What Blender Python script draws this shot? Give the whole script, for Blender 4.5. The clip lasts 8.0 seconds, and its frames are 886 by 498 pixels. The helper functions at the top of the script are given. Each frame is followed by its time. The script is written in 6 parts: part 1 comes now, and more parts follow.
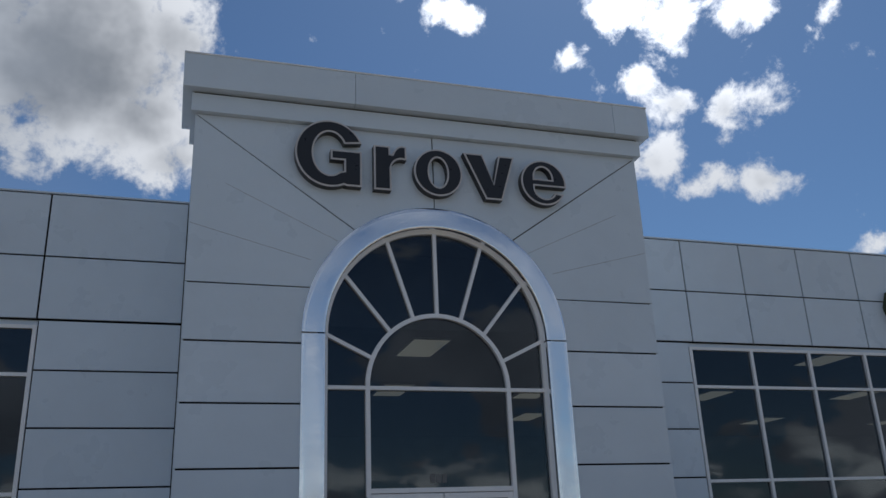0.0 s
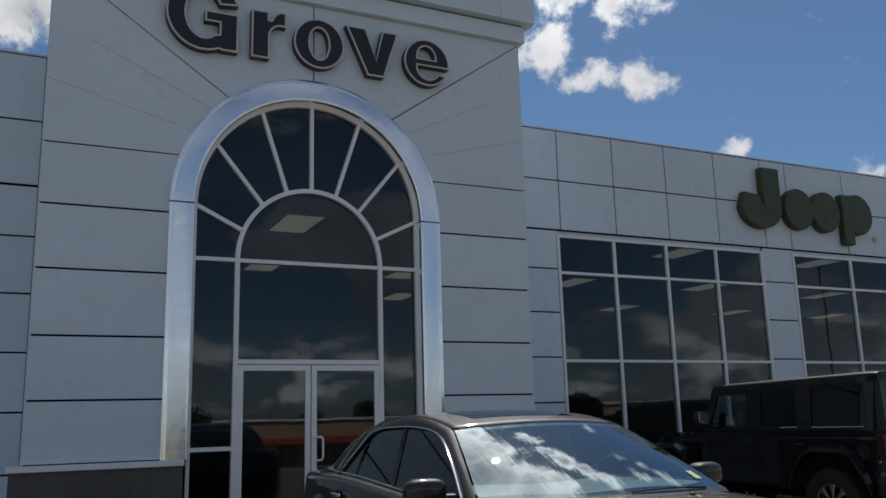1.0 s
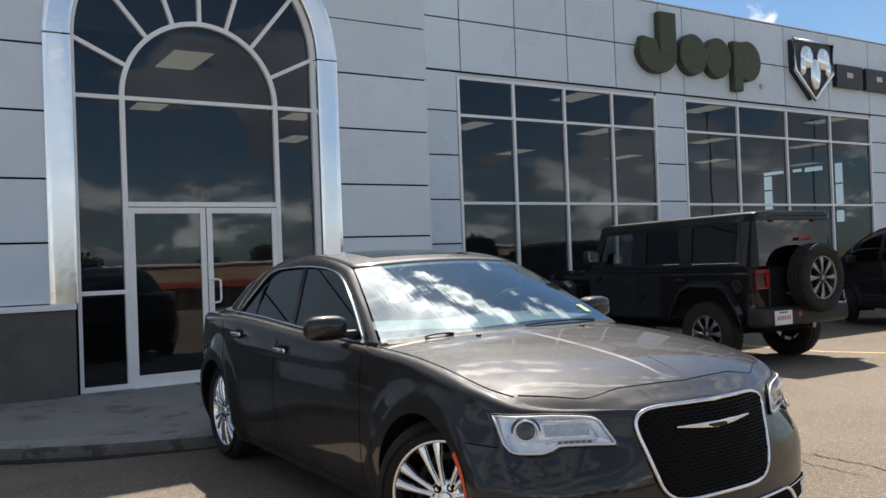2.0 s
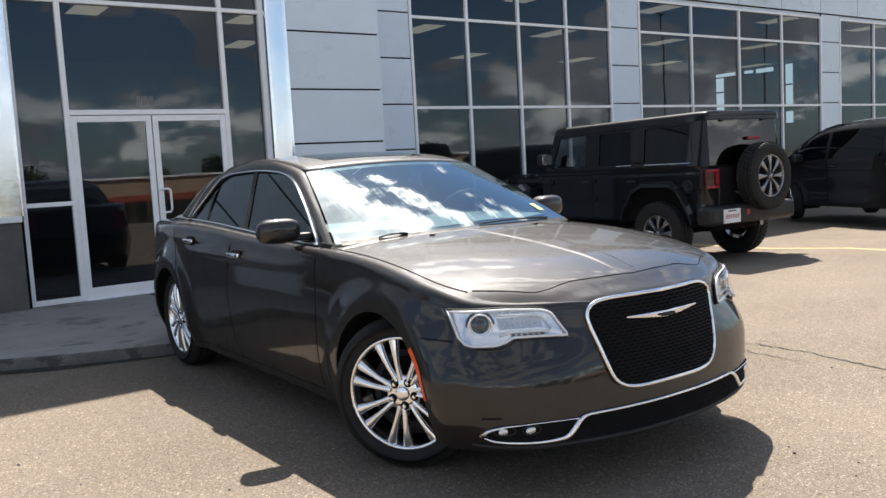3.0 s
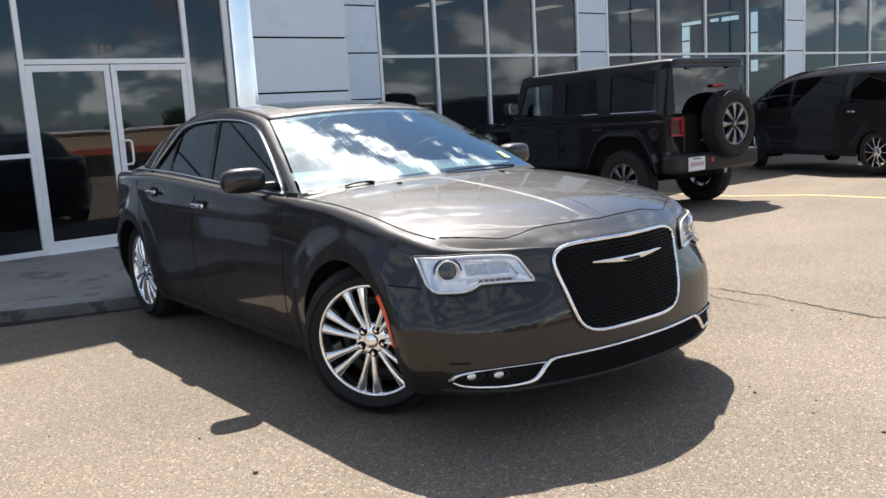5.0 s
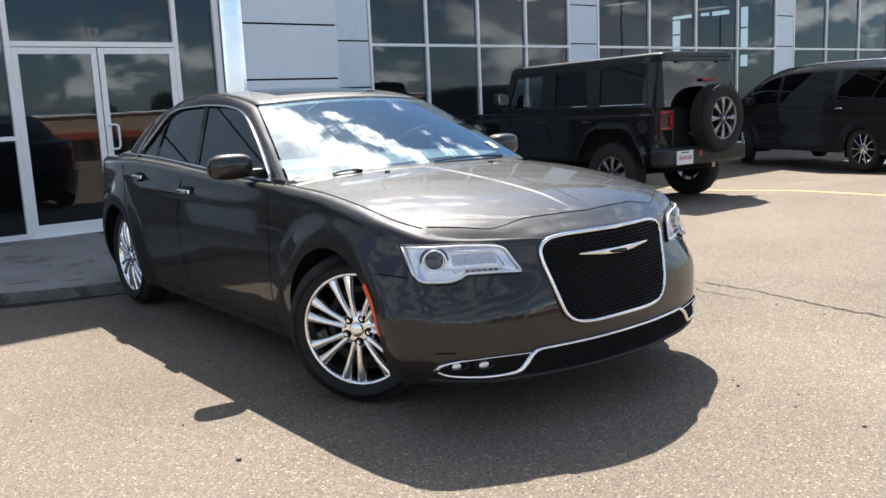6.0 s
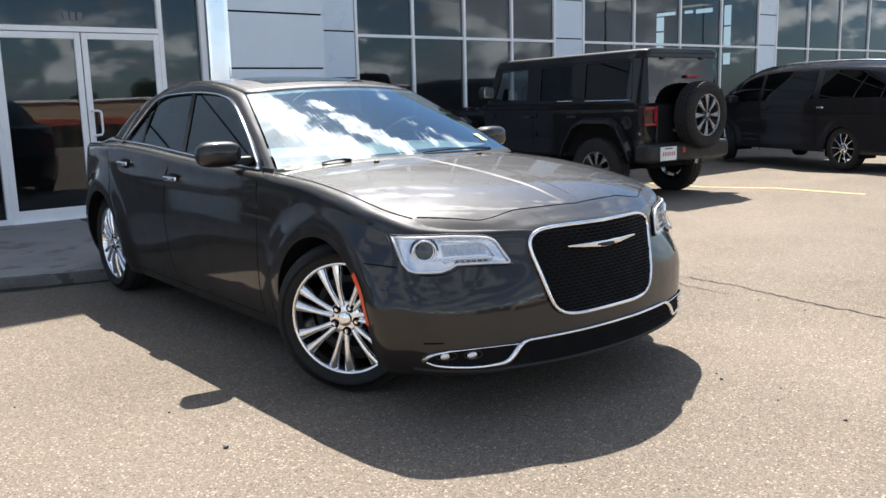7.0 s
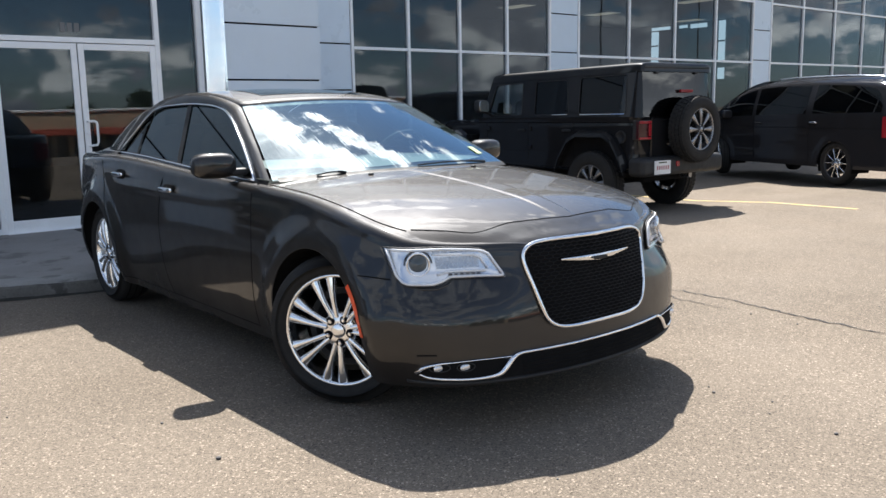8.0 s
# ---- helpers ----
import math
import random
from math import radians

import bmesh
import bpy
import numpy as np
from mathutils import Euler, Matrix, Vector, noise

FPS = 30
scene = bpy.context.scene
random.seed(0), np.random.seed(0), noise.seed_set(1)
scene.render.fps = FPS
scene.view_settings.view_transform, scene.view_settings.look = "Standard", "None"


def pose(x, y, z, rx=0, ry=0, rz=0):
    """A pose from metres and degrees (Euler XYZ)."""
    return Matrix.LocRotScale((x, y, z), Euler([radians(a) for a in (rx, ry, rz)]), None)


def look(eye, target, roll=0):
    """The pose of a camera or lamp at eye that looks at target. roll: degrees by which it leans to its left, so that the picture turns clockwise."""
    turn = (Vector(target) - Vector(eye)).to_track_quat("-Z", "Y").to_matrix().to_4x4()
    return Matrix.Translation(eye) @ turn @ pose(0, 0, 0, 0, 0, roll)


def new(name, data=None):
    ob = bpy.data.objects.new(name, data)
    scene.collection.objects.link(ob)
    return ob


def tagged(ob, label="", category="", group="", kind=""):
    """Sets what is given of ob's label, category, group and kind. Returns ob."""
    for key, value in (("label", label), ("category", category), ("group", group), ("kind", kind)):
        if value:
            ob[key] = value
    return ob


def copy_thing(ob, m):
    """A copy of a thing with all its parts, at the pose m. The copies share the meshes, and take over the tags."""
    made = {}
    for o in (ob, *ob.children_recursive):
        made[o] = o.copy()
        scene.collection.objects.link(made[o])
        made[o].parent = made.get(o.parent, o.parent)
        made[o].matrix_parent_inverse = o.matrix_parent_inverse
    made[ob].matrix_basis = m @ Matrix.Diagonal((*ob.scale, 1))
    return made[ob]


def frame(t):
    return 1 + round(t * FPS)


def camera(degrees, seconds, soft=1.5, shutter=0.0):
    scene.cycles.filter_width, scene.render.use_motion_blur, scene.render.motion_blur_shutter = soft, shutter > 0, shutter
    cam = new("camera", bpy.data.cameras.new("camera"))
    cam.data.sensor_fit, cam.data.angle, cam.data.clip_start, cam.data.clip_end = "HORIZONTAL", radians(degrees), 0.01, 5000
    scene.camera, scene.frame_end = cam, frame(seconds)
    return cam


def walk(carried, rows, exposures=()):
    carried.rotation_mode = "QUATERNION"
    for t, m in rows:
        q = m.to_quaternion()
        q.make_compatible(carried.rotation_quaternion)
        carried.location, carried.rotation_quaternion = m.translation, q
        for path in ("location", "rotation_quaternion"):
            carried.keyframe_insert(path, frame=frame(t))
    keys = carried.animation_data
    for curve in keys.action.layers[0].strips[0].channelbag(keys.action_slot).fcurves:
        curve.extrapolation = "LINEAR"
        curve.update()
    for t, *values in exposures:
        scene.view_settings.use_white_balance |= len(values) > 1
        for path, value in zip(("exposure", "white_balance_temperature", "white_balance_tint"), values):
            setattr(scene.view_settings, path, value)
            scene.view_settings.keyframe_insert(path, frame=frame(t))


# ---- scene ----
# carried camera on the lot, tilting down from the sign to the sedan
cam = camera(55.03, 8.0)
PATH = [
    (0, pose(-3.263, -10.557, 1.509, 109.58, 2.28, -17.01)),
    (0.5, pose(-3.267, -10.574, 1.489, 107.54, 1.76, -20.18)),
    (1, pose(-3.220, -10.556, 1.462, 101.40, 1.55, -25.65)),
    (1.5, pose(-3.223, -10.512, 1.470, 95.34, 1.69, -30.04)),
    (2, pose(-3.207, -10.506, 1.440, 90.72, 2.14, -32.48)),
    (3.5, pose(-3.194, -10.505, 1.381, 82.71, 3.45, -36.46)),
    (4, pose(-3.195, -10.503, 1.372, 81.86, 3.61, -37.07)),
    (4.5, pose(-3.197, -10.507, 1.373, 81.39, 3.69, -37.56)),
    (6, pose(-3.189, -10.504, 1.369, 80.35, 2.49, -38.44)),
    (6.5, pose(-3.203, -10.491, 1.366, 79.99, 1.85, -39.11)),
    (7, pose(-3.227, -10.490, 1.362, 79.84, 1.46, -39.58)),
    (7.5, pose(-3.242, -10.499, 1.370, 80.24, 1.19, -39.79)),
    (8, pose(-3.233, -10.506, 1.367, 80.64, 1.09, -39.86)),
]
walk(cam, PATH, [(0.0, -0.13, 5970, 10), (0.5, -0.08, 6020, 10), (1.0, -0.12, 6250, 10), (1.2, 0.22, 6350, 10), (1.5, 0.50, 6550, 10), (2.0, 0.80, 6680, 10), (3.5, 1.27, 6680, 11), (4.5, 1.27, 6630, 11), (6.0, 1.33, 6400, 10), (7.0, 1.33, 6370, 10), (8.0, 1.23, 6330, 10)])


# ---- light: a high sun behind the building, broken cumulus ----
SUN = Vector((0.389, 0.558, 1.0)).normalized()
sun = new("sun", bpy.data.lights.new("sun", "SUN"))
sun.data.energy, sun.data.angle, sun.data.color = 5.0, radians(0.53), (1.0, 0.95, 0.87)
sun.matrix_world = look(SUN * 60, (0, 0, 0))


class Nodes:
    """A short way to write node trees."""

    def __init__(self, tree):
        self.tree = tree
        tree.nodes.clear()

    def add(self, kind, **values):
        node = self.tree.nodes.new(kind)
        for key, value in values.items():
            setattr(node, key, value)
        return node

    def link(self, a, b):
        self.tree.links.new(a, b)

    def put(self, socket, value):
        if isinstance(value, bpy.types.NodeSocket):
            self.link(value, socket)
        else:
            socket.default_value = value

    def math(self, op, a, b=0.0, clamp=False):
        node = self.add("ShaderNodeMath", operation=op, use_clamp=clamp)
        self.put(node.inputs[0], a), self.put(node.inputs[1], b)
        return node.outputs[0]

    def vec(self, op, a, b=(0, 0, 0), out=0):
        node = self.add("ShaderNodeVectorMath", operation=op)
        self.put(node.inputs[0], a), self.put(node.inputs[1], b)
        return node.outputs[out]

    def noise(self, vector, scale, detail=6.0, rough=0.55, dist=0.0):
        node = self.add("ShaderNodeTexNoise")
        self.put(node.inputs["Vector"], vector)
        for key, value in (("Scale", scale), ("Detail", detail), ("Roughness", rough), ("Distortion", dist)):
            node.inputs[key].default_value = value
        return node.outputs["Fac"]

    def span(self, value, a, b, c=0.0, d=1.0, smooth=False):
        node = self.add("ShaderNodeMapRange", interpolation_type="SMOOTHSTEP" if smooth else "LINEAR")
        self.put(node.inputs[0], value)
        for n, v in zip((1, 2, 3, 4), (a, b, c, d)):
            self.put(node.inputs[n], v)
        return node.outputs[0]

    def mix(self, fac, a, b, kind="MIX"):
        node = self.add("ShaderNodeMix", data_type="RGBA", blend_type=kind)
        self.put(node.inputs[0], fac), self.put(node.inputs[6], a), self.put(node.inputs[7], b)
        return node.outputs[2]


world = bpy.data.worlds.new("sky")
scene.world = world
world.use_nodes = True
w = Nodes(world.node_tree)
air = w.add("ShaderNodeTexSky", sky_type="NISHITA", sun_disc=False, sun_elevation=math.asin(SUN.z),
            sun_rotation=math.atan2(SUN.x, SUN.y), altitude=650.0, air_density=1.0, dust_density=0.7, ozone_density=1.6)
ray = w.add("ShaderNodeTexCoord").outputs["Generated"]
split = w.add("ShaderNodeSeparateXYZ")
w.link(ray, split.inputs[0])
# cumulus heaps beyond the building: direction, reach, amount
HEAPS = [((-0.14, 0.85, 0.51), 0.15, 1.0), ((-0.03, 0.84, 0.54), 0.065, 0.72), ((-0.07, 0.89, 0.455), 0.09, 0.8), ((-0.025, 0.90, 0.42), 0.062, 0.75),
         ((0.249, 0.775, 0.581), 0.036, 0.66), ((0.284, 0.773, 0.567), 0.034, 0.62), ((0.45, 0.696, 0.56), 0.042, 0.68), ((0.498, 0.673, 0.547), 0.040, 0.68), ((0.546, 0.641, 0.539), 0.040, 0.66),
         ((0.407, 0.752, 0.519), 0.022, 0.55), ((0.478, 0.733, 0.483), 0.034, 0.68), ((0.507, 0.726, 0.465), 0.034, 0.68), ((0.504, 0.757, 0.416), 0.040, 0.70), ((0.557, 0.70, 0.446), 0.036, 0.70), ((0.586, 0.676, 0.447), 0.038, 0.72),
         ((0.566, 0.733, 0.378), 0.032, 0.66), ((0.606, 0.705, 0.370), 0.036, 0.70), ((0.688, 0.667, 0.284), 0.02, 0.5), ((0.785, 0.572, 0.240), 0.026, 0.52)]
# heaps round and beyond the sun, with clear lanes between them
HEAPS += [((0.30, 0.42, 0.86), 0.14, 0.92), ((0.28, 0.52, 0.81), 0.10, 0.86), ((0.37, 0.345, 0.862), 0.11, 0.90), ((0.355, 0.50, 0.79), 0.045, 0.8), ((0.24, 0.61, 0.75), 0.08, 0.9),
          ((0.455, 0.535, 0.712), 0.032, 0.80), ((0.475, 0.475, 0.743), 0.036, 0.85), ((0.50, 0.42, 0.757), 0.040, 0.90), ((0.54, 0.385, 0.748), 0.038, 0.85), ((0.58, 0.36, 0.73), 0.034, 0.75), ((0.45, 0.35, 0.82), 0.05, 0.85),
          ((0.645, 0.47, 0.60), 0.024, 0.70), ((0.665, 0.41, 0.625), 0.028, 0.75), ((0.68, 0.455, 0.575), 0.022, 0.65), ((0.715, 0.43, 0.55), 0.025, 0.65), ((0.62, 0.595, 0.51), 0.02, 0.5),
          ((0.0, 0.5, 0.87), 0.15, 0.9), ((-0.3, 0.55, 0.78), 0.12, 0.8), ((0.50, 0.15, 0.85), 0.12, 0.8), ((0.2, 0.15, 0.97), 0.14, 0.8)]
warp = w.add("ShaderNodeTexNoise")
w.link(ray, warp.inputs["Vector"])
warp.inputs["Scale"].default_value, warp.inputs["Detail"].default_value, warp.inputs["Roughness"].default_value = 11.0, 5.0, 0.6
bent = w.vec("ADD", ray, w.vec("MULTIPLY", w.vec("SUBTRACT", warp.outputs["Color"], (0.5, 0.5, 0.5)), (0.055, 0.055, 0.04)))
heap = 0.0
for place, reach, amount in HEAPS:
    near = w.span(w.vec("DISTANCE", w.vec("MULTIPLY", bent, (1.0, 1.0, 1.35)), (place[0], place[1], place[2] * 1.35), 1), 0.0, reach * 1.75, amount, 0.0, smooth=True)
    heap = w.math("MAXIMUM", heap, near)
clear = w.span(w.vec("DISTANCE", ray, (0.42, 0.76, 0.44), 1), 0.46, 0.80, 1.0, 0.0, smooth=True)
billow = w.noise(ray, 19.0, 10.0, 0.64, 0.2)
broad = w.noise(w.vec("MULTIPLY", ray, (1.0, 1.0, 1.9)), 4.6, 9.0, 0.56)
far = w.math("MULTIPLY", w.span(broad, 0.43, 0.56, 0.0, 0.85, smooth=True), w.span(split.outputs[2], 0.40, 0.75, 1.0, 0.7))
far = w.math("MULTIPLY", far, w.math("SUBTRACT", 1.0, clear))
body = w.math("ADD", w.math("MAXIMUM", heap, far), w.math("MULTIPLY", w.math("SUBTRACT", billow, 0.5), 1.9))
cover = w.math("MAXIMUM", w.span(body, 0.26, 0.66, 0.0, 1.0, smooth=True), w.math("MULTIPLY", w.math("SUBTRACT", 1.0, clear), 0.14))
thick = w.span(w.math("ADD", w.math("MAXIMUM", heap, far), w.math("MULTIPLY", w.noise(ray, 9.0, 4.0), 0.9)), 0.95, 1.5, 0.0, 1.0, smooth=True)
cloud = w.mix(thick, (12.0, 11.9, 11.8, 1), (3.2, 3.4, 3.7, 1))
veil = w.mix(w.span(w.noise(w.vec("MULTIPLY", ray, (1.0, 1.0, 1.5)), 6.5, 6.0, 0.55), 0.36, 0.64, 0.0, 1.0, smooth=True), (3.7, 4.1, 4.7, 1), (6.0, 6.5, 7.2, 1))
cloud = w.mix(w.math("SUBTRACT", 1.0, clear), cloud, veil)
# a bank of sunlit cumulus low in the south
bank = w.span(w.noise(w.vec("MULTIPLY", ray, (1.0, 1.0, 1.7)), 13.0, 9.0, 0.62, 0.2), 0.485, 0.63, 0.0, 1.0, smooth=True)
bank = w.math("MULTIPLY", w.math("MULTIPLY", bank, w.span(split.outputs[2], 0.008, 0.03, 0.0, 1.0, smooth=True)), w.math("MULTIPLY", w.span(split.outputs[2], 0.06, 0.145, 1.0, 0.0, smooth=True), w.span(split.outputs[1], 0.0, -0.3, 0.0, 1.0, smooth=True)))
cloud = w.mix(bank, cloud, (17.6, 18.0, 17.2, 1))
cover = w.math("MAXIMUM", cover, bank)
# clouds scatter the sun forward: brightest round the sun
glare = w.span(w.vec("DOT_PRODUCT", ray, tuple(SUN), 1), 0.83, 1.0, 1.0, 3.5, smooth=True)
bright = w.add("ShaderNodeVectorMath", operation="SCALE")
w.link(cloud, bright.inputs[0])
w.link(glare, bright.inputs[3])
cloud = bright.outputs[0]
deep = w.mix(1.0, air.outputs[0], (0.69, 0.87, 1.0, 1), "MULTIPLY")
back = w.add("ShaderNodeBackground")
w.link(w.mix(cover, deep, cloud), back.inputs[0])
back.inputs[1].default_value = 0.066
w.link(back.outputs[0], w.add("ShaderNodeOutputWorld").inputs[0])

# ---- materials ----


def surface(name, colour, rough=0.5, metal=0.0, spread=0.12, size=3.0, grain=60.0, bump=0.0, coat=0.0, rough_spread=0.1, vary=0.0, spots=None, spec=0.5, speck=None):
    """A procedural surface: broad stains, fine grain, uneven gloss and relief. Sizes are per metre."""
    mat = bpy.data.materials.new(name)
    mat.use_nodes = True
    n = Nodes(mat.node_tree)
    at = n.add("ShaderNodeTexCoord").outputs["Object"]
    broad, fine = n.noise(at, size, 5.0, 0.6), n.noise(at, grain, 4.0, 0.6)
    tone = n.math("ADD", n.span(broad, 0.25, 0.75, 1 - spread, 1 + spread), n.span(fine, 0.25, 0.75, -spread * 0.6, spread * 0.6))
    if vary:
        info = n.add("ShaderNodeObjectInfo").outputs["Random"]
        tone = n.math("MULTIPLY", tone, n.span(info, 0.0, 1.0, 1 - vary, 1 + vary))
    grey = n.add("ShaderNodeCombineColor")
    for i in range(3):
        n.link(tone, grey.inputs[i])
    base = n.mix(1.0, (*colour, 1), grey.outputs[0], "MULTIPLY")
    if spots:
        base = n.mix(n.span(n.noise(at, spots[1], 6.0, 0.65), spots[2], spots[2] + 0.08, 0.0, spots[3], smooth=True), base, (*spots[0], 1))
    if speck:
        # loose grains: each cell of the given sizes has its own tone
        for scale, low, high, rare in speck:
            cell = n.add("ShaderNodeTexVoronoi")
            n.link(at, cell.inputs["Vector"])
            cell.inputs["Scale"].default_value = scale
            tone = n.add("ShaderNodeSeparateColor")
            n.link(cell.outputs["Color"], tone.inputs[0])
            lump = n.add("ShaderNodeCombineColor")
            for i in range(3):
                n.link(n.span(n.math("POWER", tone.outputs[0], rare), 0.0, 1.0, low, high), lump.inputs[i])
            base = n.mix(1.0, base, lump.outputs[0], "MULTIPLY")
    shade = n.add("ShaderNodeBsdfPrincipled")
    n.link(base, shade.inputs["Base Color"])
    n.link(n.span(n.noise(at, size * 2.3, 4.0), 0.3, 0.7, max(rough - rough_spread, 0.02), min(rough + rough_spread, 1.0)), shade.inputs["Roughness"])
    shade.inputs["Metallic"].default_value = metal
    shade.inputs["Specular IOR Level"].default_value = spec
    shade.inputs["Coat Weight"].default_value = coat
    shade.inputs["Coat Roughness"].default_value = 0.03
    if bump:
        relief = n.add("ShaderNodeBump")
        relief.inputs["Strength"].default_value, relief.inputs["Distance"].default_value = 1.0, bump
        n.link(n.math("ADD", fine, n.math("MULTIPLY", broad, 0.5)), relief.inputs["Height"])
        n.link(relief.outputs[0], shade.inputs["Normal"])
    n.link(shade.outputs[0], n.add("ShaderNodeOutputMaterial").inputs[0])
    return mat


def glass(name, tint, gloss=0.05, rough=0.0, wavy=0.0, sheen=(1.0, 1.0, 1.0), smear=0.0):
    """Tinted sheet glass: clear for what lies behind, with a mirror's share that grows towards grazing."""
    mat = bpy.data.materials.new(name)
    mat.use_nodes = True
    n = Nodes(mat.node_tree)
    clear = n.add("ShaderNodeBsdfTransparent")
    clear.inputs[0].default_value = (*tint, 1)
    shine = n.add("ShaderNodeBsdfGlossy")
    shine.inputs["Roughness"].default_value = rough
    shine.inputs["Color"].default_value = (*sheen, 1)
    facing = n.add("ShaderNodeLayerWeight")
    facing.inputs[0].default_value = 0.5
    share = n.span(n.math("POWER", facing.outputs["Facing"], 5.0), 0.0, 1.0, gloss, 1.0)
    if wavy:
        relief = n.add("ShaderNodeBump")
        relief.inputs["Strength"].default_value, relief.inputs["Distance"].default_value = 1.0, wavy
        n.link(n.noise(n.add("ShaderNodeTexCoord").outputs["Object"], 1.1, 2.0), relief.inputs["Height"])
        n.link(relief.outputs[0], shine.inputs["Normal"])
    if smear:
        # wiped film: fine streaks down the glass
        at = n.add("ShaderNodeTexCoord").outputs["Object"]
        streak = n.add("ShaderNodeCombineXYZ")
        n.link(n.vec("DOT_PRODUCT", at, (0.6, 17.0, 0.0), 1), streak.inputs[0])
        n.link(n.vec("DOT_PRODUCT", at, (1.5, 0.2, 0.0), 1), streak.inputs[1])
        relief = n.add("ShaderNodeBump")
        relief.inputs["Strength"].default_value, relief.inputs["Distance"].default_value = 1.0, smear
        n.link(n.noise(streak.outputs[0], 1.0, 4.0, 0.55), relief.inputs["Height"])
        n.link(relief.outputs[0], shine.inputs["Normal"])
    both = n.add("ShaderNodeMixShader")
    n.link(share, both.inputs[0])
    n.link(clear.outputs[0], both.inputs[1])
    n.link(shine.outputs[0], both.inputs[2])
    n.link(both.outputs[0], n.add("ShaderNodeOutputMaterial").inputs[0])
    return mat


def glow(name, colour, strength):
    mat = bpy.data.materials.new(name)
    mat.use_nodes = True
    n = Nodes(mat.node_tree)
    e = n.add("ShaderNodeEmission")
    e.inputs[0].default_value, e.inputs[1].default_value = (*colour, 1), strength
    n.link(e.outputs[0], n.add("ShaderNodeOutputMaterial").inputs[0])
    return mat


PANEL = surface("painted aluminium panel", (0.655, 0.74, 0.825), 0.33, 0.0, 0.035, 0.7, 2.2, 0.004, vary=0.03)
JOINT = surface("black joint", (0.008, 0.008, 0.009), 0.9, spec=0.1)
FRAME = surface("pale anodised aluminium", (0.86, 0.865, 0.87), 0.4, 0.1, 0.05, 4.0)
CHROME = surface("polished aluminium trim", (0.92, 0.94, 0.97), 0.17, 1.0, 0.03, 1.5, 7.0, 0.0014, rough_spread=0.05)
STONE = surface("dark stone base", (0.095, 0.089, 0.086), 0.7, 0.0, 0.25, 3.0, 90.0, 0.002)
LOT = surface("sun-bleached asphalt", (0.168, 0.139, 0.110), 0.9, 0.0, 0.20, 0.45, 170.0, 0.004, spots=((0.10, 0.086, 0.070), 110.0, 0.60, 0.6), spec=0.12, speck=((190.0, 0.82, 1.32, 1.3), (125.0, 0.97, 2.1, 11.0), (150.0, 1.03, 0.45, 12.0)))
WALKWAY = surface("worn concrete", (0.245, 0.228, 0.212), 0.85, 0.0, 0.14, 1.4, 60.0, 0.002, spots=((0.11, 0.10, 0.093), 1.9, 0.53, 0.7))
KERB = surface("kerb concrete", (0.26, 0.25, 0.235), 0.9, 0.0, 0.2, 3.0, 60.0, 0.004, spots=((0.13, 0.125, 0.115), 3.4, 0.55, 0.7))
KERB_FACE = surface("dark mottled kerb concrete", (0.13, 0.122, 0.112), 0.9, 0.0, 0.25, 4.0, 60.0, 0.004, spots=((0.05, 0.047, 0.043), 5.0, 0.5, 0.8))
GUTTER = surface("gutter dirt", (0.035, 0.032, 0.026), 0.95, 0.0, 0.4, 9.0, 80.0, 0.004)
WINDOW = glass("tinted window glass", (0.52, 0.56, 0.60), 0.048, wavy=0.0006, sheen=(0.94, 0.97, 1.0))
SIGN_BLACK = surface("black sign face", (0.016, 0.016, 0.02), 0.35)
NUMBER_GREY = surface("grey vinyl", (0.16, 0.16, 0.16), 0.6)
SIGN_EDGE = surface("pale sign edge", (0.60, 0.58, 0.58), 0.5)
SIGN_GREEN = surface("green sign face", (0.05, 0.065, 0.028), 0.5, 0.0, 0.2, 5.0)
SIGN_RED = surface("red sign face", (0.35, 0.03, 0.03), 0.4)
BAR = surface("grey glazing bar", (0.10, 0.10, 0.11), 0.6)
PLASTER = surface("interior wall", (0.32, 0.32, 0.32), 0.8)
TILE_FLOOR = surface("interior floor", (0.20, 0.195, 0.19), 0.35)
LAMP = glow("fluorescent diffuser", (1.0, 0.86, 0.60), 0.26)
YELLOW = surface("faded yellow paint", (0.52, 0.39, 0.15), 0.8, 0.0, 0.2, 6.0, 90.0, spots=((0.32, 0.27, 0.2), 9.0, 0.51, 0.8))
CRACK = surface("crack in the asphalt", (0.035, 0.032, 0.03), 0.95)

# ---- mesh helpers ----


def part(name, bm, material, parent=None, label="", smooth=False, at=None):
    """Links a bmesh as one mesh object, under a thing or a part when one is given."""
    mesh = bpy.data.meshes.new(name)
    bmesh.ops.recalc_face_normals(bm, faces=bm.faces[:])
    bm.to_mesh(mesh)
    bm.free()
    for m in material if isinstance(material, (list, tuple)) else [material]:
        mesh.materials.append(m)
    if smooth:
        mesh.polygons.foreach_set("use_smooth", [True] * len(mesh.polygons))
    ob = new(name, mesh)
    if parent:
        ob.parent = parent
    if at is not None:
        ob.matrix_basis = at
    if label:
        tagged(ob, label)
    return ob


def shared(name, mesh, parent, m):
    """One more object on a mesh that is there already."""
    ob = new(name, mesh)
    ob.parent, ob.matrix_basis = parent, m
    return ob


def thing(name, m, label, category, group="", kind=""):
    return tagged_at(new(name), m, label, category, group, kind)


def tagged_at(ob, m, label, category, group="", kind=""):
    ob.matrix_basis = m
    return tagged(ob, label, category, group, kind)


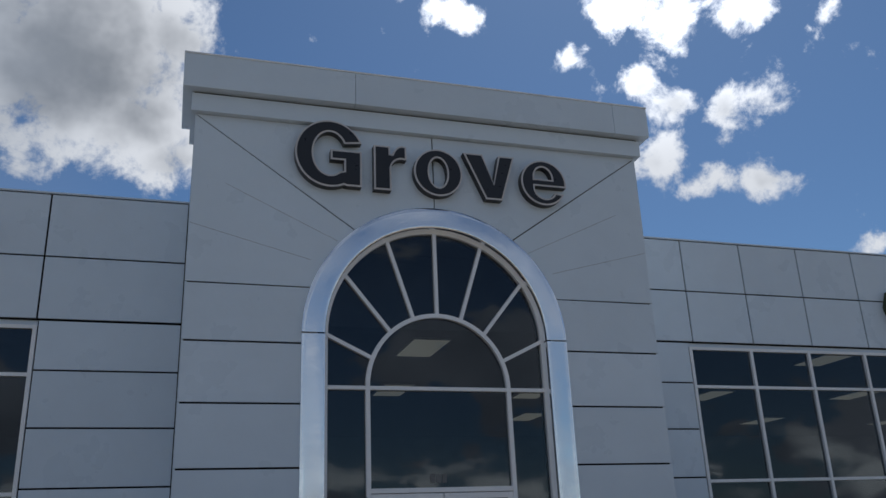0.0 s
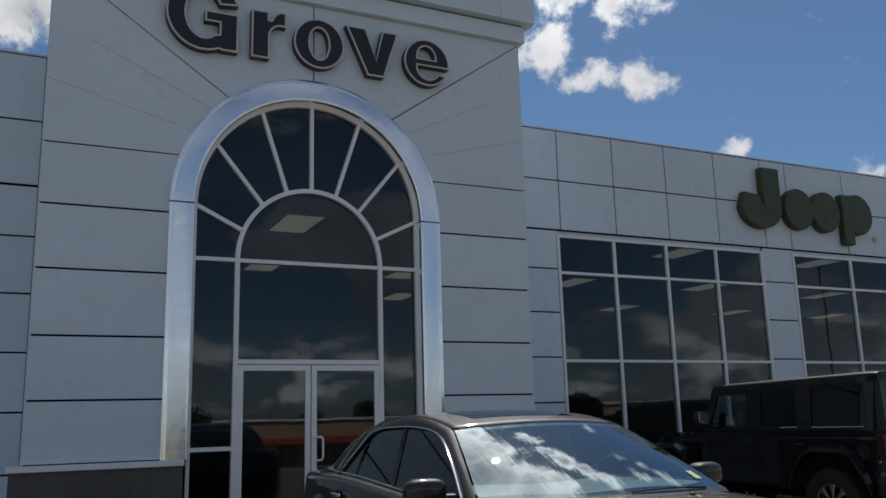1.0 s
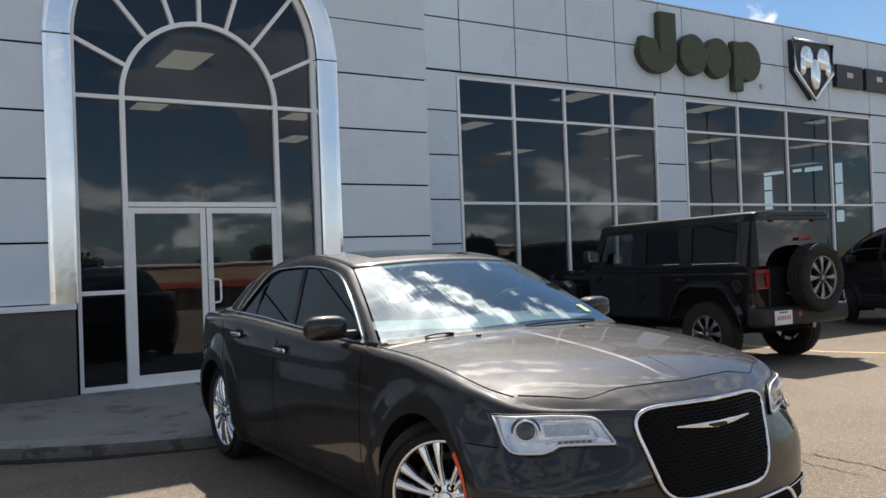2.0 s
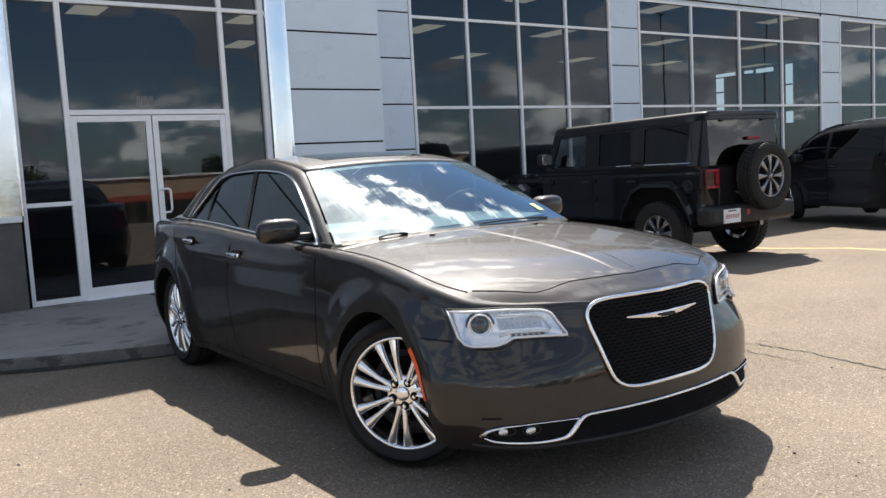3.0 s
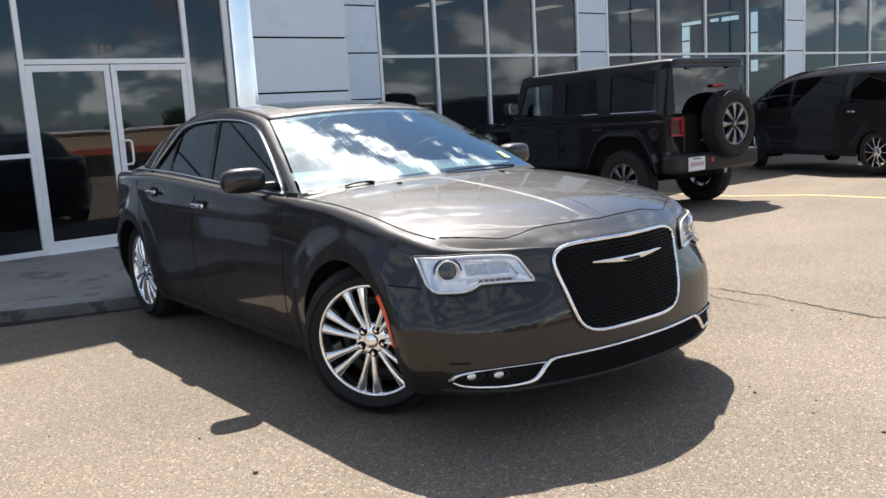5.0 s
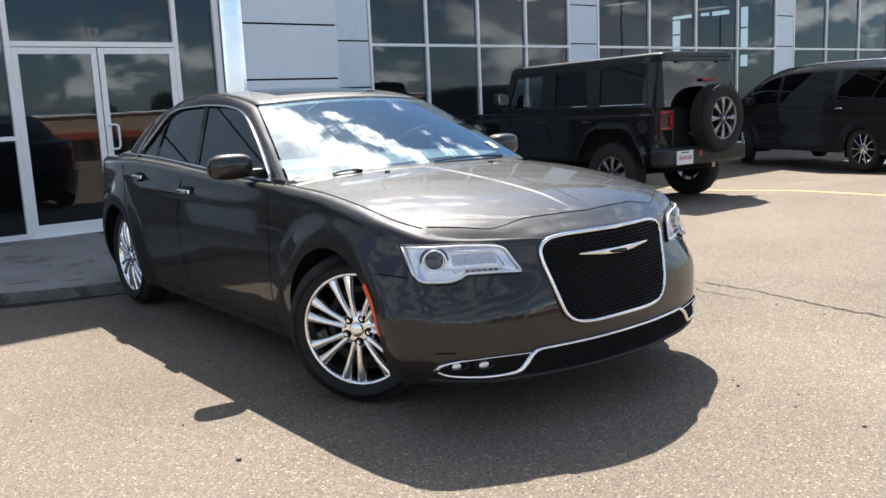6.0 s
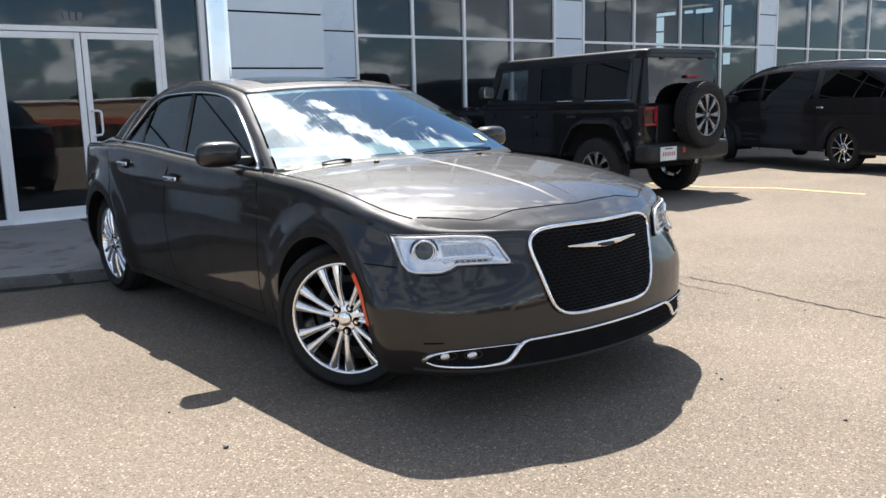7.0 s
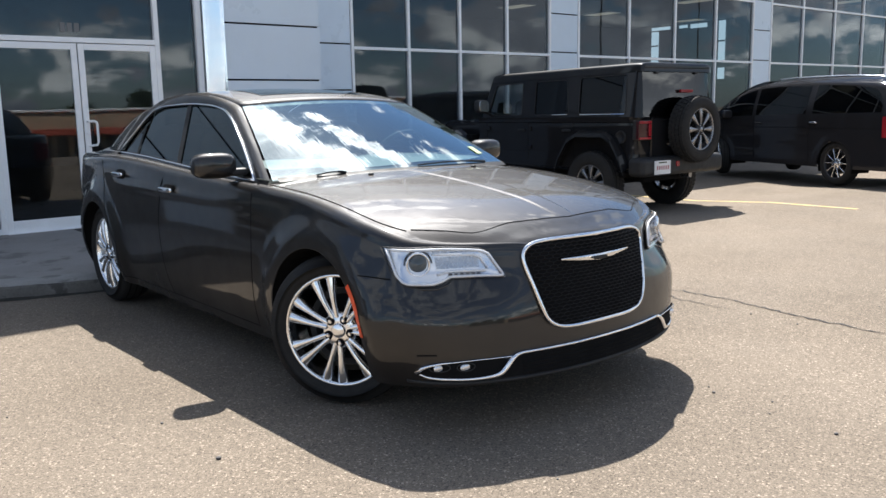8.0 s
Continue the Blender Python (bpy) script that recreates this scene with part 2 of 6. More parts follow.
def box(x0, x1, y0, y1, z0, z1, bevel=0.0, bm=None, segments=2):
    bm = bm or bmesh.new()
    made = bmesh.ops.create_cube(bm, size=1.0, matrix=Matrix.Translation(((x0 + x1) / 2, (y0 + y1) / 2, (z0 + z1) / 2)) @ Matrix.Diagonal((x1 - x0, y1 - y0, z1 - z0, 1)))
    if bevel:
        edges = {e for v in made["verts"] for e in v.link_edges}
        bmesh.ops.bevel(bm, geom=list(edges), offset=bevel, segments=segments, profile=0.5, affect="EDGES")
    return bm


def shrink(outline, d):
    """An outline drawn in by d all round."""
    pts = [Vector(q) for q in outline]
    area = sum(a.x * b.y - b.x * a.y for a, b in zip(pts, pts[1:] + pts[:1]))
    s = 1 if area > 0 else -1
    out = []
    for i, q in enumerate(pts):
        a, b = (q - pts[i - 1]).normalized(), (pts[(i + 1) % len(pts)] - q).normalized()
        na, nb = Vector((-a.y, a.x)) * s, Vector((-b.y, b.x)) * s
        m = na + nb
        out.append(tuple(q + m * (d / max(0.35, 1 + na.dot(nb)))))
    return out


def slab(outline, y0, y1, inset=0.0, bevel=0.0, bm=None):
    """A plate from an outline in x and z, from depth y0 to y1, drawn in at its edges by inset."""
    bm = bm or bmesh.new()
    face = bm.faces.new([bm.verts.new((px, y0, pz)) for px, pz in (shrink(outline, inset) if inset else outline)])
    out = bmesh.ops.extrude_face_region(bm, geom=[face])["geom"]
    bmesh.ops.translate(bm, verts=[v for v in out if isinstance(v, bmesh.types.BMVert)], vec=(0, y1 - y0, 0))
    if bevel:
        rim = [e for e in bm.edges if all(abs(v.co.y - min(y0, y1)) < 1e-5 for v in e.verts)]
        bmesh.ops.bevel(bm, geom=rim, offset=bevel, segments=2, profile=0.5, affect="EDGES")
    return bm


def arc(cx, cz, r, a0, a1, n):
    """Points on a circle; angles in degrees from straight up, clockwise seen from the front."""
    return [(cx + r * math.sin(radians(a0 + (a1 - a0) * i / n)), cz + r * math.cos(radians(a0 + (a1 - a0) * i / n))) for i in range(n + 1)]


def sweep(path, profile, closed=False, bm=None):
    """Sweeps a profile (across, depth) along a path in x and z; across points to the left of the way."""
    bm = bm or bmesh.new()
    rows = []
    for i, p in enumerate(path):
        a, b = Vector(path[max(i - 1, 0)]), Vector(path[min(i + 1, len(path) - 1)])
        t = (b - a).normalized()
        s = Vector((-t.y, t.x))
        rows.append([bm.verts.new((p[0] + s.x * u, v, p[1] + s.y * u)) for u, v in profile])
    k = len(profile)
    for a, b in zip(rows, rows[1:]):
        for j in range(k if closed else k - 1):
            bm.faces.new((a[j], a[(j + 1) % k], b[(j + 1) % k], b[j]))
    if closed:
        bm.faces.new(rows[0]), bm.faces.new(rows[-1])
    return bm


def tube(points, radius, sides=8, bm=None, cap=True):
    """A round rod along points in space."""
    bm = bm or bmesh.new()
    pts = [Vector(p) for p in points]
    rows, up = [], None
    for i, p in enumerate(pts):
        t = (pts[min(i + 1, len(pts) - 1)] - pts[max(i - 1, 0)]).normalized()
        side = t.cross(up if up else (Vector((0, 0, 1)) if abs(t.z) < 0.9 else Vector((1, 0, 0)))).normalized()
        up = side.cross(t).normalized()
        r = radius[i] if isinstance(radius, (list, tuple)) else radius
        rows.append([bm.verts.new(p + (side * math.cos(a) + up * math.sin(a)) * r) for a in (2 * math.pi * j / sides for j in range(sides))])
    for a, b in zip(rows, rows[1:]):
        for j in range(sides):
            bm.faces.new((a[j], a[(j + 1) % sides], b[(j + 1) % sides], b[j]))
    if cap:
        bm.faces.new(rows[0][::-1]), bm.faces.new(rows[-1])
    return bm


def curve(knots):
    """A smooth function through knots (x, y): a monotone cubic."""
    xs, ys = [k[0] for k in knots], [k[1] for k in knots]
    d = [(b - a) / (q - p) for p, q, a, b in zip(xs, xs[1:], ys, ys[1:])]
    m = [d[0]] + [0.0 if a * b <= 0 else 2 * a * b / (a + b) for a, b in zip(d, d[1:])] + [d[-1]]

    def at(v):
        if v <= xs[0]:
            return ys[0]
        if v >= xs[-1]:
            return ys[-1]
        i = next(i for i in range(len(xs) - 1) if v <= xs[i + 1])
        h = xs[i + 1] - xs[i]
        t = (v - xs[i]) / h
        return ys[i] * (2 * t**3 - 3 * t * t + 1) + m[i] * h * (t**3 - 2 * t * t + t) + ys[i + 1] * (3 * t * t - 2 * t**3) + m[i + 1] * h * (t**3 - t * t)

    return at


# ---- ground ----
bm = bmesh.new()
steps_y = [-900, -120, -50, -20, -9.0, -8.6, -8.2, -7.8, -4.4, -3.2, 2, 40, 120, 900]


def ground_z(py):
    """The lot's height: a gutter along the walkway, a slight fall towards the road."""
    return -0.06 * min(max((py + 4.4) / 1.2, 0.0), 1.0) - 0.026 * min(max((-7.8 - py) / 1.2, 0.0), 1.0) if py > -30 else -3.2


steps_x = [-900, -120, -40, -10, 10, 40, 120, 900]
grid = [[bm.verts.new((px, py, ground_z(py))) for px in steps_x] for py in steps_y]
for a, b in zip(grid, grid[1:]):
    for j in range(len(a) - 1):
        bm.faces.new((a[j], a[j + 1], b[j + 1], b[j]))
tagged(part("ground", bm, LOT), "sun-bleached tan asphalt of the car lot with fine grit", "ground", kind="structure")


def kerb_line(px):
    return min(-3.675 + (0.125 if px < 0 else 0.16) * px * px, 0.85)


line = [(-30 + 24 * i / 12) for i in range(12)] + [-6 + 12 * i / 200 for i in range(201)] + [6 + 24 * (i + 1) / 12 for i in range(12)]
bm = bmesh.new()
rows = [[bm.verts.new((px, kerb_line(px) + 0.33, 0.070)), bm.verts.new((px, min(kerb_line(px) + 1.6, 1.2), 0.055)), bm.verts.new((px, 1.5, 0.052))] for px in line]
for a, b in zip(rows, rows[1:]):
    for j in range(2):
        bm.faces.new((a[j], a[j + 1], b[j + 1], b[j]))
tagged(part("pavement", bm, WALKWAY), "worn grey concrete walkway along the building", "pavement", kind="structure")
# kerb with a chipped edge, a darker face and dirt along its foot
kerb = tagged_at(new("kerb"), Matrix(), "low worn concrete kerb with a chipped edge", "kerb", kind="structure")
chip = random.Random(11)
chips = [chip.uniform(0, 0.010) + (chip.uniform(0.01, 0.028) if chip.random() < 0.12 else 0) for _ in line]
top, face, foot = bmesh.new(), bmesh.new(), bmesh.new()
for bm, make in ((top, lambda px, c: [(0.018 + c, 0.062 - c * 0.7), (0.034 + c, 0.071 - c * 0.2), (0.06 + c, 0.0735), (0.326, 0.0735), (0.33, -0.05)]),
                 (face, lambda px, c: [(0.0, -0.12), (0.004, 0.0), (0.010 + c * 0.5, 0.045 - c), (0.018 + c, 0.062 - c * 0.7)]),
                 (foot, lambda px, c: [(-0.018 - c * 1.6, -0.047 - 0.05 * (0.018 + c * 1.6)), (-0.008, -0.040), (0.003, -0.032 + c * 0.4)])):
    rows = [[bm.verts.new((px, kerb_line(px) + dy, z)) for dy, z in make(px, c)] for px, c in zip(line, chips)]
    for a, b in zip(rows, rows[1:]):
        for j in range(len(a) - 1):
            bm.faces.new((a[j], a[j + 1], b[j + 1], b[j]))
part("kerb_top", top, KERB, kerb)
part("kerb_face", face, KERB_FACE, kerb, "dark mottled kerb face")
part("foot_dirt", foot, GUTTER, kerb, "dark dirt along the kerb's foot")

# painted bay line, worn thin


def sheet_line(px):
    bm = bmesh.new()
    rows = [[bm.verts.new((px + d, py, ground_z(py) + 0.004)) for d in (-0.05, 0.05)] for py in (-5.6, -4.4, -3.2, -1.6)]
    for a, b in zip(rows, rows[1:]):
        bm.faces.new((a[0], a[1], b[1], b[0]))
    return bm


for px in (7.74,):
    tagged(part("bay_line", sheet_line(px), YELLOW), "faded yellow painted parking bay line on asphalt", "marking", "parking bay lines", "structure")

# ---- building: entrance tower ----
TX, TY, TZ = 3.26, -0.098, 7.1          # half width, front plane, height to the cornice
RI, RO, ZS, ZI = 0.956, 1.5, 4.174, 3.525  # inner and outer arch radius and their centres
FLOOR = 0.055


def arch_outline(r, zc, z0, n=40):
    return [(-r, z0)] + arc(0, zc, r, -90, 90, n) + [(r, z0)]


tower = tagged_at(new("wall_tower"), Matrix(), "grey metal-panelled entrance tower with arched opening", "wall", kind="structure")
# core behind the panels, with the arched opening through it
bm = bmesh.new()
hole = arch_outline(RO + 0.02, ZS, -0.1)
outer = [(-TX + 0.03, -0.1)] + [(-TX + 0.03, ZS * 0.5), (-TX + 0.03, TZ)] + [(-TX + 0.03 + (2 * TX - 0.06) * i / 38, TZ) for i in range(1, 38)] + [(TX - 0.03, TZ), (TX - 0.03, ZS * 0.5), (TX - 0.03, -0.1)]
count = min(len(hole), len(outer))
for y in (TY + 0.03, TY + 0.33):
    a = [bm.verts.new((px, y, pz)) for px, pz in hole[:count]]
    b = [bm.verts.new((px, y, pz)) for px, pz in outer[:count]]
    for i in range(count - 1):
        bm.faces.new((a[i], a[i + 1], b[i + 1], b[i]))
bm.verts.ensure_lookup_table()
half = 2 * count
for i in range(count - 1):
    bm.faces.new((bm.verts[i], bm.verts[i + 1], bm.verts[half + i + 1], bm.verts[half + i]))
part("core", bm, JOINT, tower)
for side in (-1, 1):
    part("side_wall", box(side * TX - 0.03 * (side > 0), side * TX + 0.03 * (side < 0), TY + 0.03, 1.60, -0.1, 7.3), PANEL, tower)
part("back_wall", box(-TX + 0.05, TX - 0.05, 1.50, 1.60, 6.02, 7.3), PANEL, tower)
part("roof", box(-TX + 0.03, TX - 0.03, TY + 0.3, 0.8, 7.5, 7.6), JOINT, tower)
ROWS = [1.10, 1.793, 2.515, 3.279, 4.035, 4.775]
for side in (-1, 1):
    for z0, z1 in zip(ROWS, ROWS[1:]):
        inner = [(1.6, z0), (1.6, z1)] if z1 < ZS else [(1.6, z0), (1.6, ZS)] + [(px, pz) for px, pz in arc(0, ZS, 1.6, 90, 0, 40) if pz < z1][1:] + [(math.sqrt(1.6**2 - (z1 - ZS) ** 2), z1)]
        outline = [(side * px, pz) for px, pz in inner + [(TX, z1), (TX, z0)]]
        part("panel", slab(outline, TY, TY + 0.025, 0.012, 0.002), PANEL, tower)
# fan of panels above the springing, parted by joints that run out from the arch
EDGE = [(-TX, 4.775), (-TX, 5.556), (-2.83, 6.13), (-TX, TZ), (0.0, TZ), (TX, TZ), (2.83, 6.13), (TX, 5.556), (TX, 4.775)]
JOINTS = [((-TX, 4.775), (-1.5, 4.775)), ((-TX, TZ), (-0.98, 5.53)), ((0.0, TZ), (0.0, ZS + 1.6)), ((TX, TZ), (0.98, 5.53)), ((TX, 4.775), (1.5, 4.775))]


def on_arch(p):
    v = Vector((p[0], p[1] - ZS)).normalized() * 1.6
    return (v.x, v.y + ZS)


for (a, p), (b, q) in zip(JOINTS, JOINTS[1:]):
    p, q = on_arch(p), on_arch(q)
    t0, t1 = math.degrees(math.atan2(p[0], p[1] - ZS)), math.degrees(math.atan2(q[0], q[1] - ZS))
    part("panel", slab([a] + arc(0, ZS, 1.6, t0, t1, 14) + [b], TY, TY + 0.025, 0.008, 0.002), PANEL, tower)
# faint hairline folds in the fan
for side in (-1, 1):
    for a, b in (((2.83, 6.13), (1.36, 5.43)), ((TX - 0.01, 5.556), (1.71, 5.145))):
        v = Vector((b[0] - a[0], b[1] - a[1])).normalized() * 0.0016
        part("fold", slab([(side * (a[0] - v.y), a[1] + v.x), (side * (b[0] - v.y), b[1] + v.x), (side * (b[0] + v.y), b[1] - v.x), (side * (a[0] + v.y), a[1] - v.x)], TY - 0.0012, TY + 0.004), STONE, tower)
# cornice in two steps that returns round the sides
cornice = tagged_at(new("cornice"), Matrix(), "two-stepped grey metal cornice round the tower top", "cornice", kind="structure")
part("lower_band", box(-TX - 0.06, TX + 0.06, TY - 0.09, 0.85, 7.10, 7.36, 0.006), PANEL, cornice)
part("shadow_gap", box(-TX - 0.03, TX + 0.03, TY - 0.06, 0.83, 7.35, 7.40), JOINT, cornice)
for x0, x1 in ((-3.437, -1.15), (-1.146, 2.85), (2.854, 3.437)):
    part("top_band", box(x0, x1, -0.314, 0.95, 7.385, 7.875, 0.006), PANEL, cornice)
part("cap", box(-3.445, 3.445, -0.322, 0.96, 7.876, 7.90, 0.004), FRAME, cornice)
# dark stone base with a pale sill
for side, name in ((-1, "base_west"), (1, "base_east")):
    base = tagged_at(new(name), Matrix(), "dark stone plinth with a pale metal sill", "plinth", kind="structure")
    x0, x1 = sorted((side * 1.56, side * (TX + 0.10)))
    part("stone", box(x0, x1, TY - 0.05, TY + 0.25, -0.1, 1.03, 0.004), STONE, base)
    x0, x1 = sorted((side * 1.55, side * (TX + 0.13)))
    part("sill", box(x0, x1, TY - 0.085, TY + 0.2, 1.032, 1.098, 0.006), FRAME, base)
# polished trim round the arch, nearly flat
trim = tagged_at(new("arch_trim"), Matrix(), "polished metal trim bent round the arched entrance", "trim", kind="structure")
ways = {"jamb_trim": [[(-RO - 0.155, 1.10 + (ZS - 0.02 - 1.10) * i / 12) for i in range(13)], [(RO + 0.155, ZS - 0.02 - (ZS - 0.02 - 1.10) * i / 12) for i in range(13)]],
        "head_trim": [arc(0, ZS, RO + 0.155, -90, 90, 64)]}
PROFILE = [(0.165, TY + 0.01), (0.164, TY - 0.030), (0.158, TY - 0.038), (0.10, TY - 0.043), (0.0, TY - 0.050), (-0.10, TY - 0.056), (-0.128, TY - 0.056), (-0.136, TY - 0.048), (-0.140, TY - 0.02), (-0.145, 0.0)]
for name, lines in ways.items():
    for path in lines:
        part(name, sweep(path, PROFILE), CHROME, trim, smooth=True)

# entrance glazing
entry = tagged_at(new("window_entry"), Matrix(), "tall arched tinted glazing with pale metal bars", "window", kind="structure")
D0, D1 = -0.035, 0.065


def bar(x0, x1, z0, z1, parent=entry, y0=D0, y1=D1, name="bar"):
    return part(name, box(x0, x1, y0, y1, z0, z1, 0.004, segments=1), FRAME, parent)


for side in (-1, 1):
    bar(side * RO - 0.03, side * RO + 0.03, FLOOR, ZS)
    bar(side * RI - 0.03, side * RI + 0.03, FLOOR, ZI)
    bar(*sorted((side * (RI + 0.03), side * (RO - 0.03))), 1.175, 1.225)
    bar(*sorted((side * (RI + 0.03), side * (RO - 0.03))), FLOOR, FLOOR + 0.06)
    bar(*sorted((side * (RI + 0.03), side * (RO - 0.03))), 3.475, 3.525)
bar(-RI + 0.03, RI - 0.03, 3.475, 3.525)
bar(-RI + 0.03, RI - 0.03, 2.205, 2.265)
part("outer_arch_bar", sweep(arc(0, ZS, RO, -90, 90, 48), [(0.03, D0), (0.03, D1), (-0.03, D1), (-0.03, D0)], True), FRAME, entry)
part("inner_arch_bar", sweep(arc(0, ZI, RI, -90, 90, 40), [(0.028, D0), (0.028, D1), (-0.028, D1), (-0.028, D0)], True), FRAME, entry)
for a, b in ((0, 0), (27, 20), (57, 42), (90, 68)):
    for side in (-1, 1) if a else (1,):
        p, q = arc(0, ZI, RI + 0.02, side * b, side * b, 1)[0], arc(0, ZS, RO - 0.02, side * a, side * a, 1)[0]
        part("spoke", sweep([p, q], [(0.024, D0 + 0.002), (0.024, D1), (-0.024, D1), (-0.024, D0 + 0.002)], True), FRAME, entry)
part("pane", slab(arch_outline(RO, ZS, 2.24), 0.02, 0.026), WINDOW, entry)
for side in (-1, 1):
    part("pane", slab([(side * RI, FLOOR), (side * RO, FLOOR), (side * RO, 2.24), (side * RI, 2.24)], 0.02, 0.026), WINDOW, entry)

# two glass doors, shut


def glass_door(hinge):
    """One leaf; hinge is -1 or 1, the side that it hangs on."""
    door = tagged_at(new("door_%d" % (1 if hinge < 0 else 2)), pose(hinge * 0.925, 0, FLOOR + 0.012), "closed tinted glass door in a pale metal frame", "door", "entrance doors", "structure")
    s = -hinge
    span = lambda a, b: sorted((s * a, s * b))
    part("stile", box(*span(0.0, 0.068), -0.03, 0.02, 0.0, 2.13, 0.004), FRAME, door)
    part("stile", box(*span(0.850, 0.918), -0.03, 0.02, 0.0, 2.13, 0.004), FRAME, door)
    part("top_rail", box(*span(0.068, 0.850), -0.03, 0.02, 2.057, 2.13, 0.004), FRAME, door)
    part("bottom_rail", box(*span(0.068, 0.850), -0.03, 0.02, 0.0, 0.13, 0.004), FRAME, door)
    part("pane", box(*span(0.064, 0.854), -0.008, -0.002, 0.12, 2.065), WINDOW, door)
    for z in (0.2, 1.08, 1.95):
        part("hinge", tube([(-s * 0.008, -0.035, z - 0.06), (-s * 0.008, -0.035, z + 0.06)], 0.012), FRAME, door)
    if hinge > 0:
        u = s * 0.875
        part("pull_handle", tube([(u, -0.03, 1.235), (u, -0.085, 1.235), (u + 0.055, -0.10, 1.235), (u + 0.08, -0.10, 1.22), (u + 0.085, -0.10, 1.19), (u + 0.085, -0.10, 0.99), (u + 0.07, -0.095, 0.955), (u, -0.03, 0.945)], 0.014), FRAME, door, "bent metal pull handle")
        part("lock", tube([(u, -0.03, 1.09), (u, -0.042, 1.09)], 0.018), FRAME, door)
    return door


glass_door(-1), glass_door(1)
part("threshold", box(-0.93, 0.93, -0.06, 0.06, FLOOR - 0.02, FLOOR + 0.012, 0.004), FRAME, entry)
# the street number above the doors, as plain bars
for i in range(3):
    part("number_bar", box(-0.155 + 0.078 * i, -0.10 + 0.078 * i, 0.0135, 0.0185, 2.325, 2.43), NUMBER_GREY, entry)

# ---- building: wings ----
WY, FY = 1.416, 1.372      # window plane and the fascia in front of it
SILL = 0.45


def wing(name, x0, x1, strips, verticals):
    """A wing: wall strips between glazed bays, and a fascia of panels above."""
    wall = tagged_at(new(name), Matrix(), "grey metal-panelled showroom wing with a deep fascia", "wall", kind="structure")
    part("fascia_core", box(x0, x1, FY + 0.03, FY + 0.4, 4.615, 6.40), JOINT, wall)
    # soffit in joint black: the fascia's shadow line is put into its colour
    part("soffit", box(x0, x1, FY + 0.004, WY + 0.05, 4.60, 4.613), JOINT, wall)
    part("coping", box(x0, x1, FY - 0.012, FY + 0.45, 6.405, 6.43, 0.004), PANEL, wall)
    for a, b in zip(verticals, verticals[1:]):
        for z0, z1 in ((4.61, 5.49), (5.49, 6.40)):
            part("panel", slab([(a, z0), (b, z0), (b, z1), (a, z1)], FY, FY + 0.025, 0.012, 0.002), PANEL, wall)
    for a, b in strips:
        part("strip_core", box(a, b, WY - 0.015, WY + 0.15, -0.1, 4.60), JOINT, wall)
        for z0, z1 in zip((0.05, 0.95, 1.70, 2.44, 3.187, 3.93), (0.95, 1.70, 2.44, 3.187, 3.93, 4.60)):
            part("panel", slab([(a, z0), (b, z0), (b, z1), (a, z1)], WY - 0.04, WY - 0.016, 0.012, 0.002), PANEL, wall)
    part("dado", box(x0, x1, WY - 0.03, WY + 0.15, -0.1, SILL - 0.03), STONE, wall)
    part("lintel", box(x0, x1, WY + 0.0, WY + 0.2, 4.53, 4.60), PANEL, wall)
    return wall


def bay_window(name, mullions):
    win = tagged_at(new(name), Matrix(), "large tinted showroom window with pale metal bars", "window", "showroom windows", "structure")
    x0, x1 = mullions[0], mullions[-1]
    for m in mullions:
        part("mullion", box(m - 0.027, m + 0.027, WY - 0.05, WY + 0.06, SILL, 4.53, 0.004, segments=1), FRAME, win)
    for z in (SILL, 2.38, 3.87, 4.505):
        for a, b in zip(mullions, mullions[1:]):
            part("transom", box(a + 0.027, b - 0.027, WY - 0.045, WY + 0.06, z - 0.025, z + 0.025, 0.004, segments=1), FRAME, win)
    for a, b in zip(mullions, mullions[1:]):
        for z0, z1 in ((SILL, 2.38), (2.38, 3.87), (3.87, 4.505)):
            tilt = random.uniform(-0.0012, 0.0012), random.uniform(-0.0012, 0.0012)
            bm = box(a + 0.02, b - 0.02, -0.003, 0.003, z0 + 0.02, z1 - 0.02)
            bmesh.ops.translate(bm, verts=bm.verts[:], vec=(0, WY, 0))
            for v in bm.verts:
                v.co.y += (v.co.x - a) * tilt[0] + (v.co.z - z0) * tilt[1]
            part("pane", bm, WINDOW, win)
    return win


M1 = [4.785, 5.955, 7.125, 8.31, 9.48]
M2 = [10.33, 11.97, 13.63, 15.27, 16.92]
M3 = [17.78, 19.42, 21.2, 22.95, 24.6]
M4 = [25.5, 27.2, 28.9, 30.6]
ML = [-10.0, -8.8, -7.55, -6.3, -5.10]
wing("wall_east", TX + 0.001, 34.0, [(TX + 0.001, 4.757), (9.507, 10.303), (16.947, 17.753), (24.63, 25.47), (30.63, 34.0)],
     [TX + 0.001, 4.85, 6.03, 7.23, 8.44, 9.65, 10.33, 11.97, 13.63, 15.27, 16.92, 18.6, 20.3, 22.0, 23.7, 25.4, 27.1, 28.8, 30.5, 32.2, 34.0])
wing("wall_west", -16.0, -TX - 0.001, [(-5.07, -TX - 0.001), (-16.0, -10.03)], [-16.0, -14.0, -12.0, -10.3, -8.6, -6.85, -5.09, -TX - 0.001])
for i, m in enumerate((M1, M2, M3, M4, ML)):
    bay_window("window_%d" % (i + 1), m)

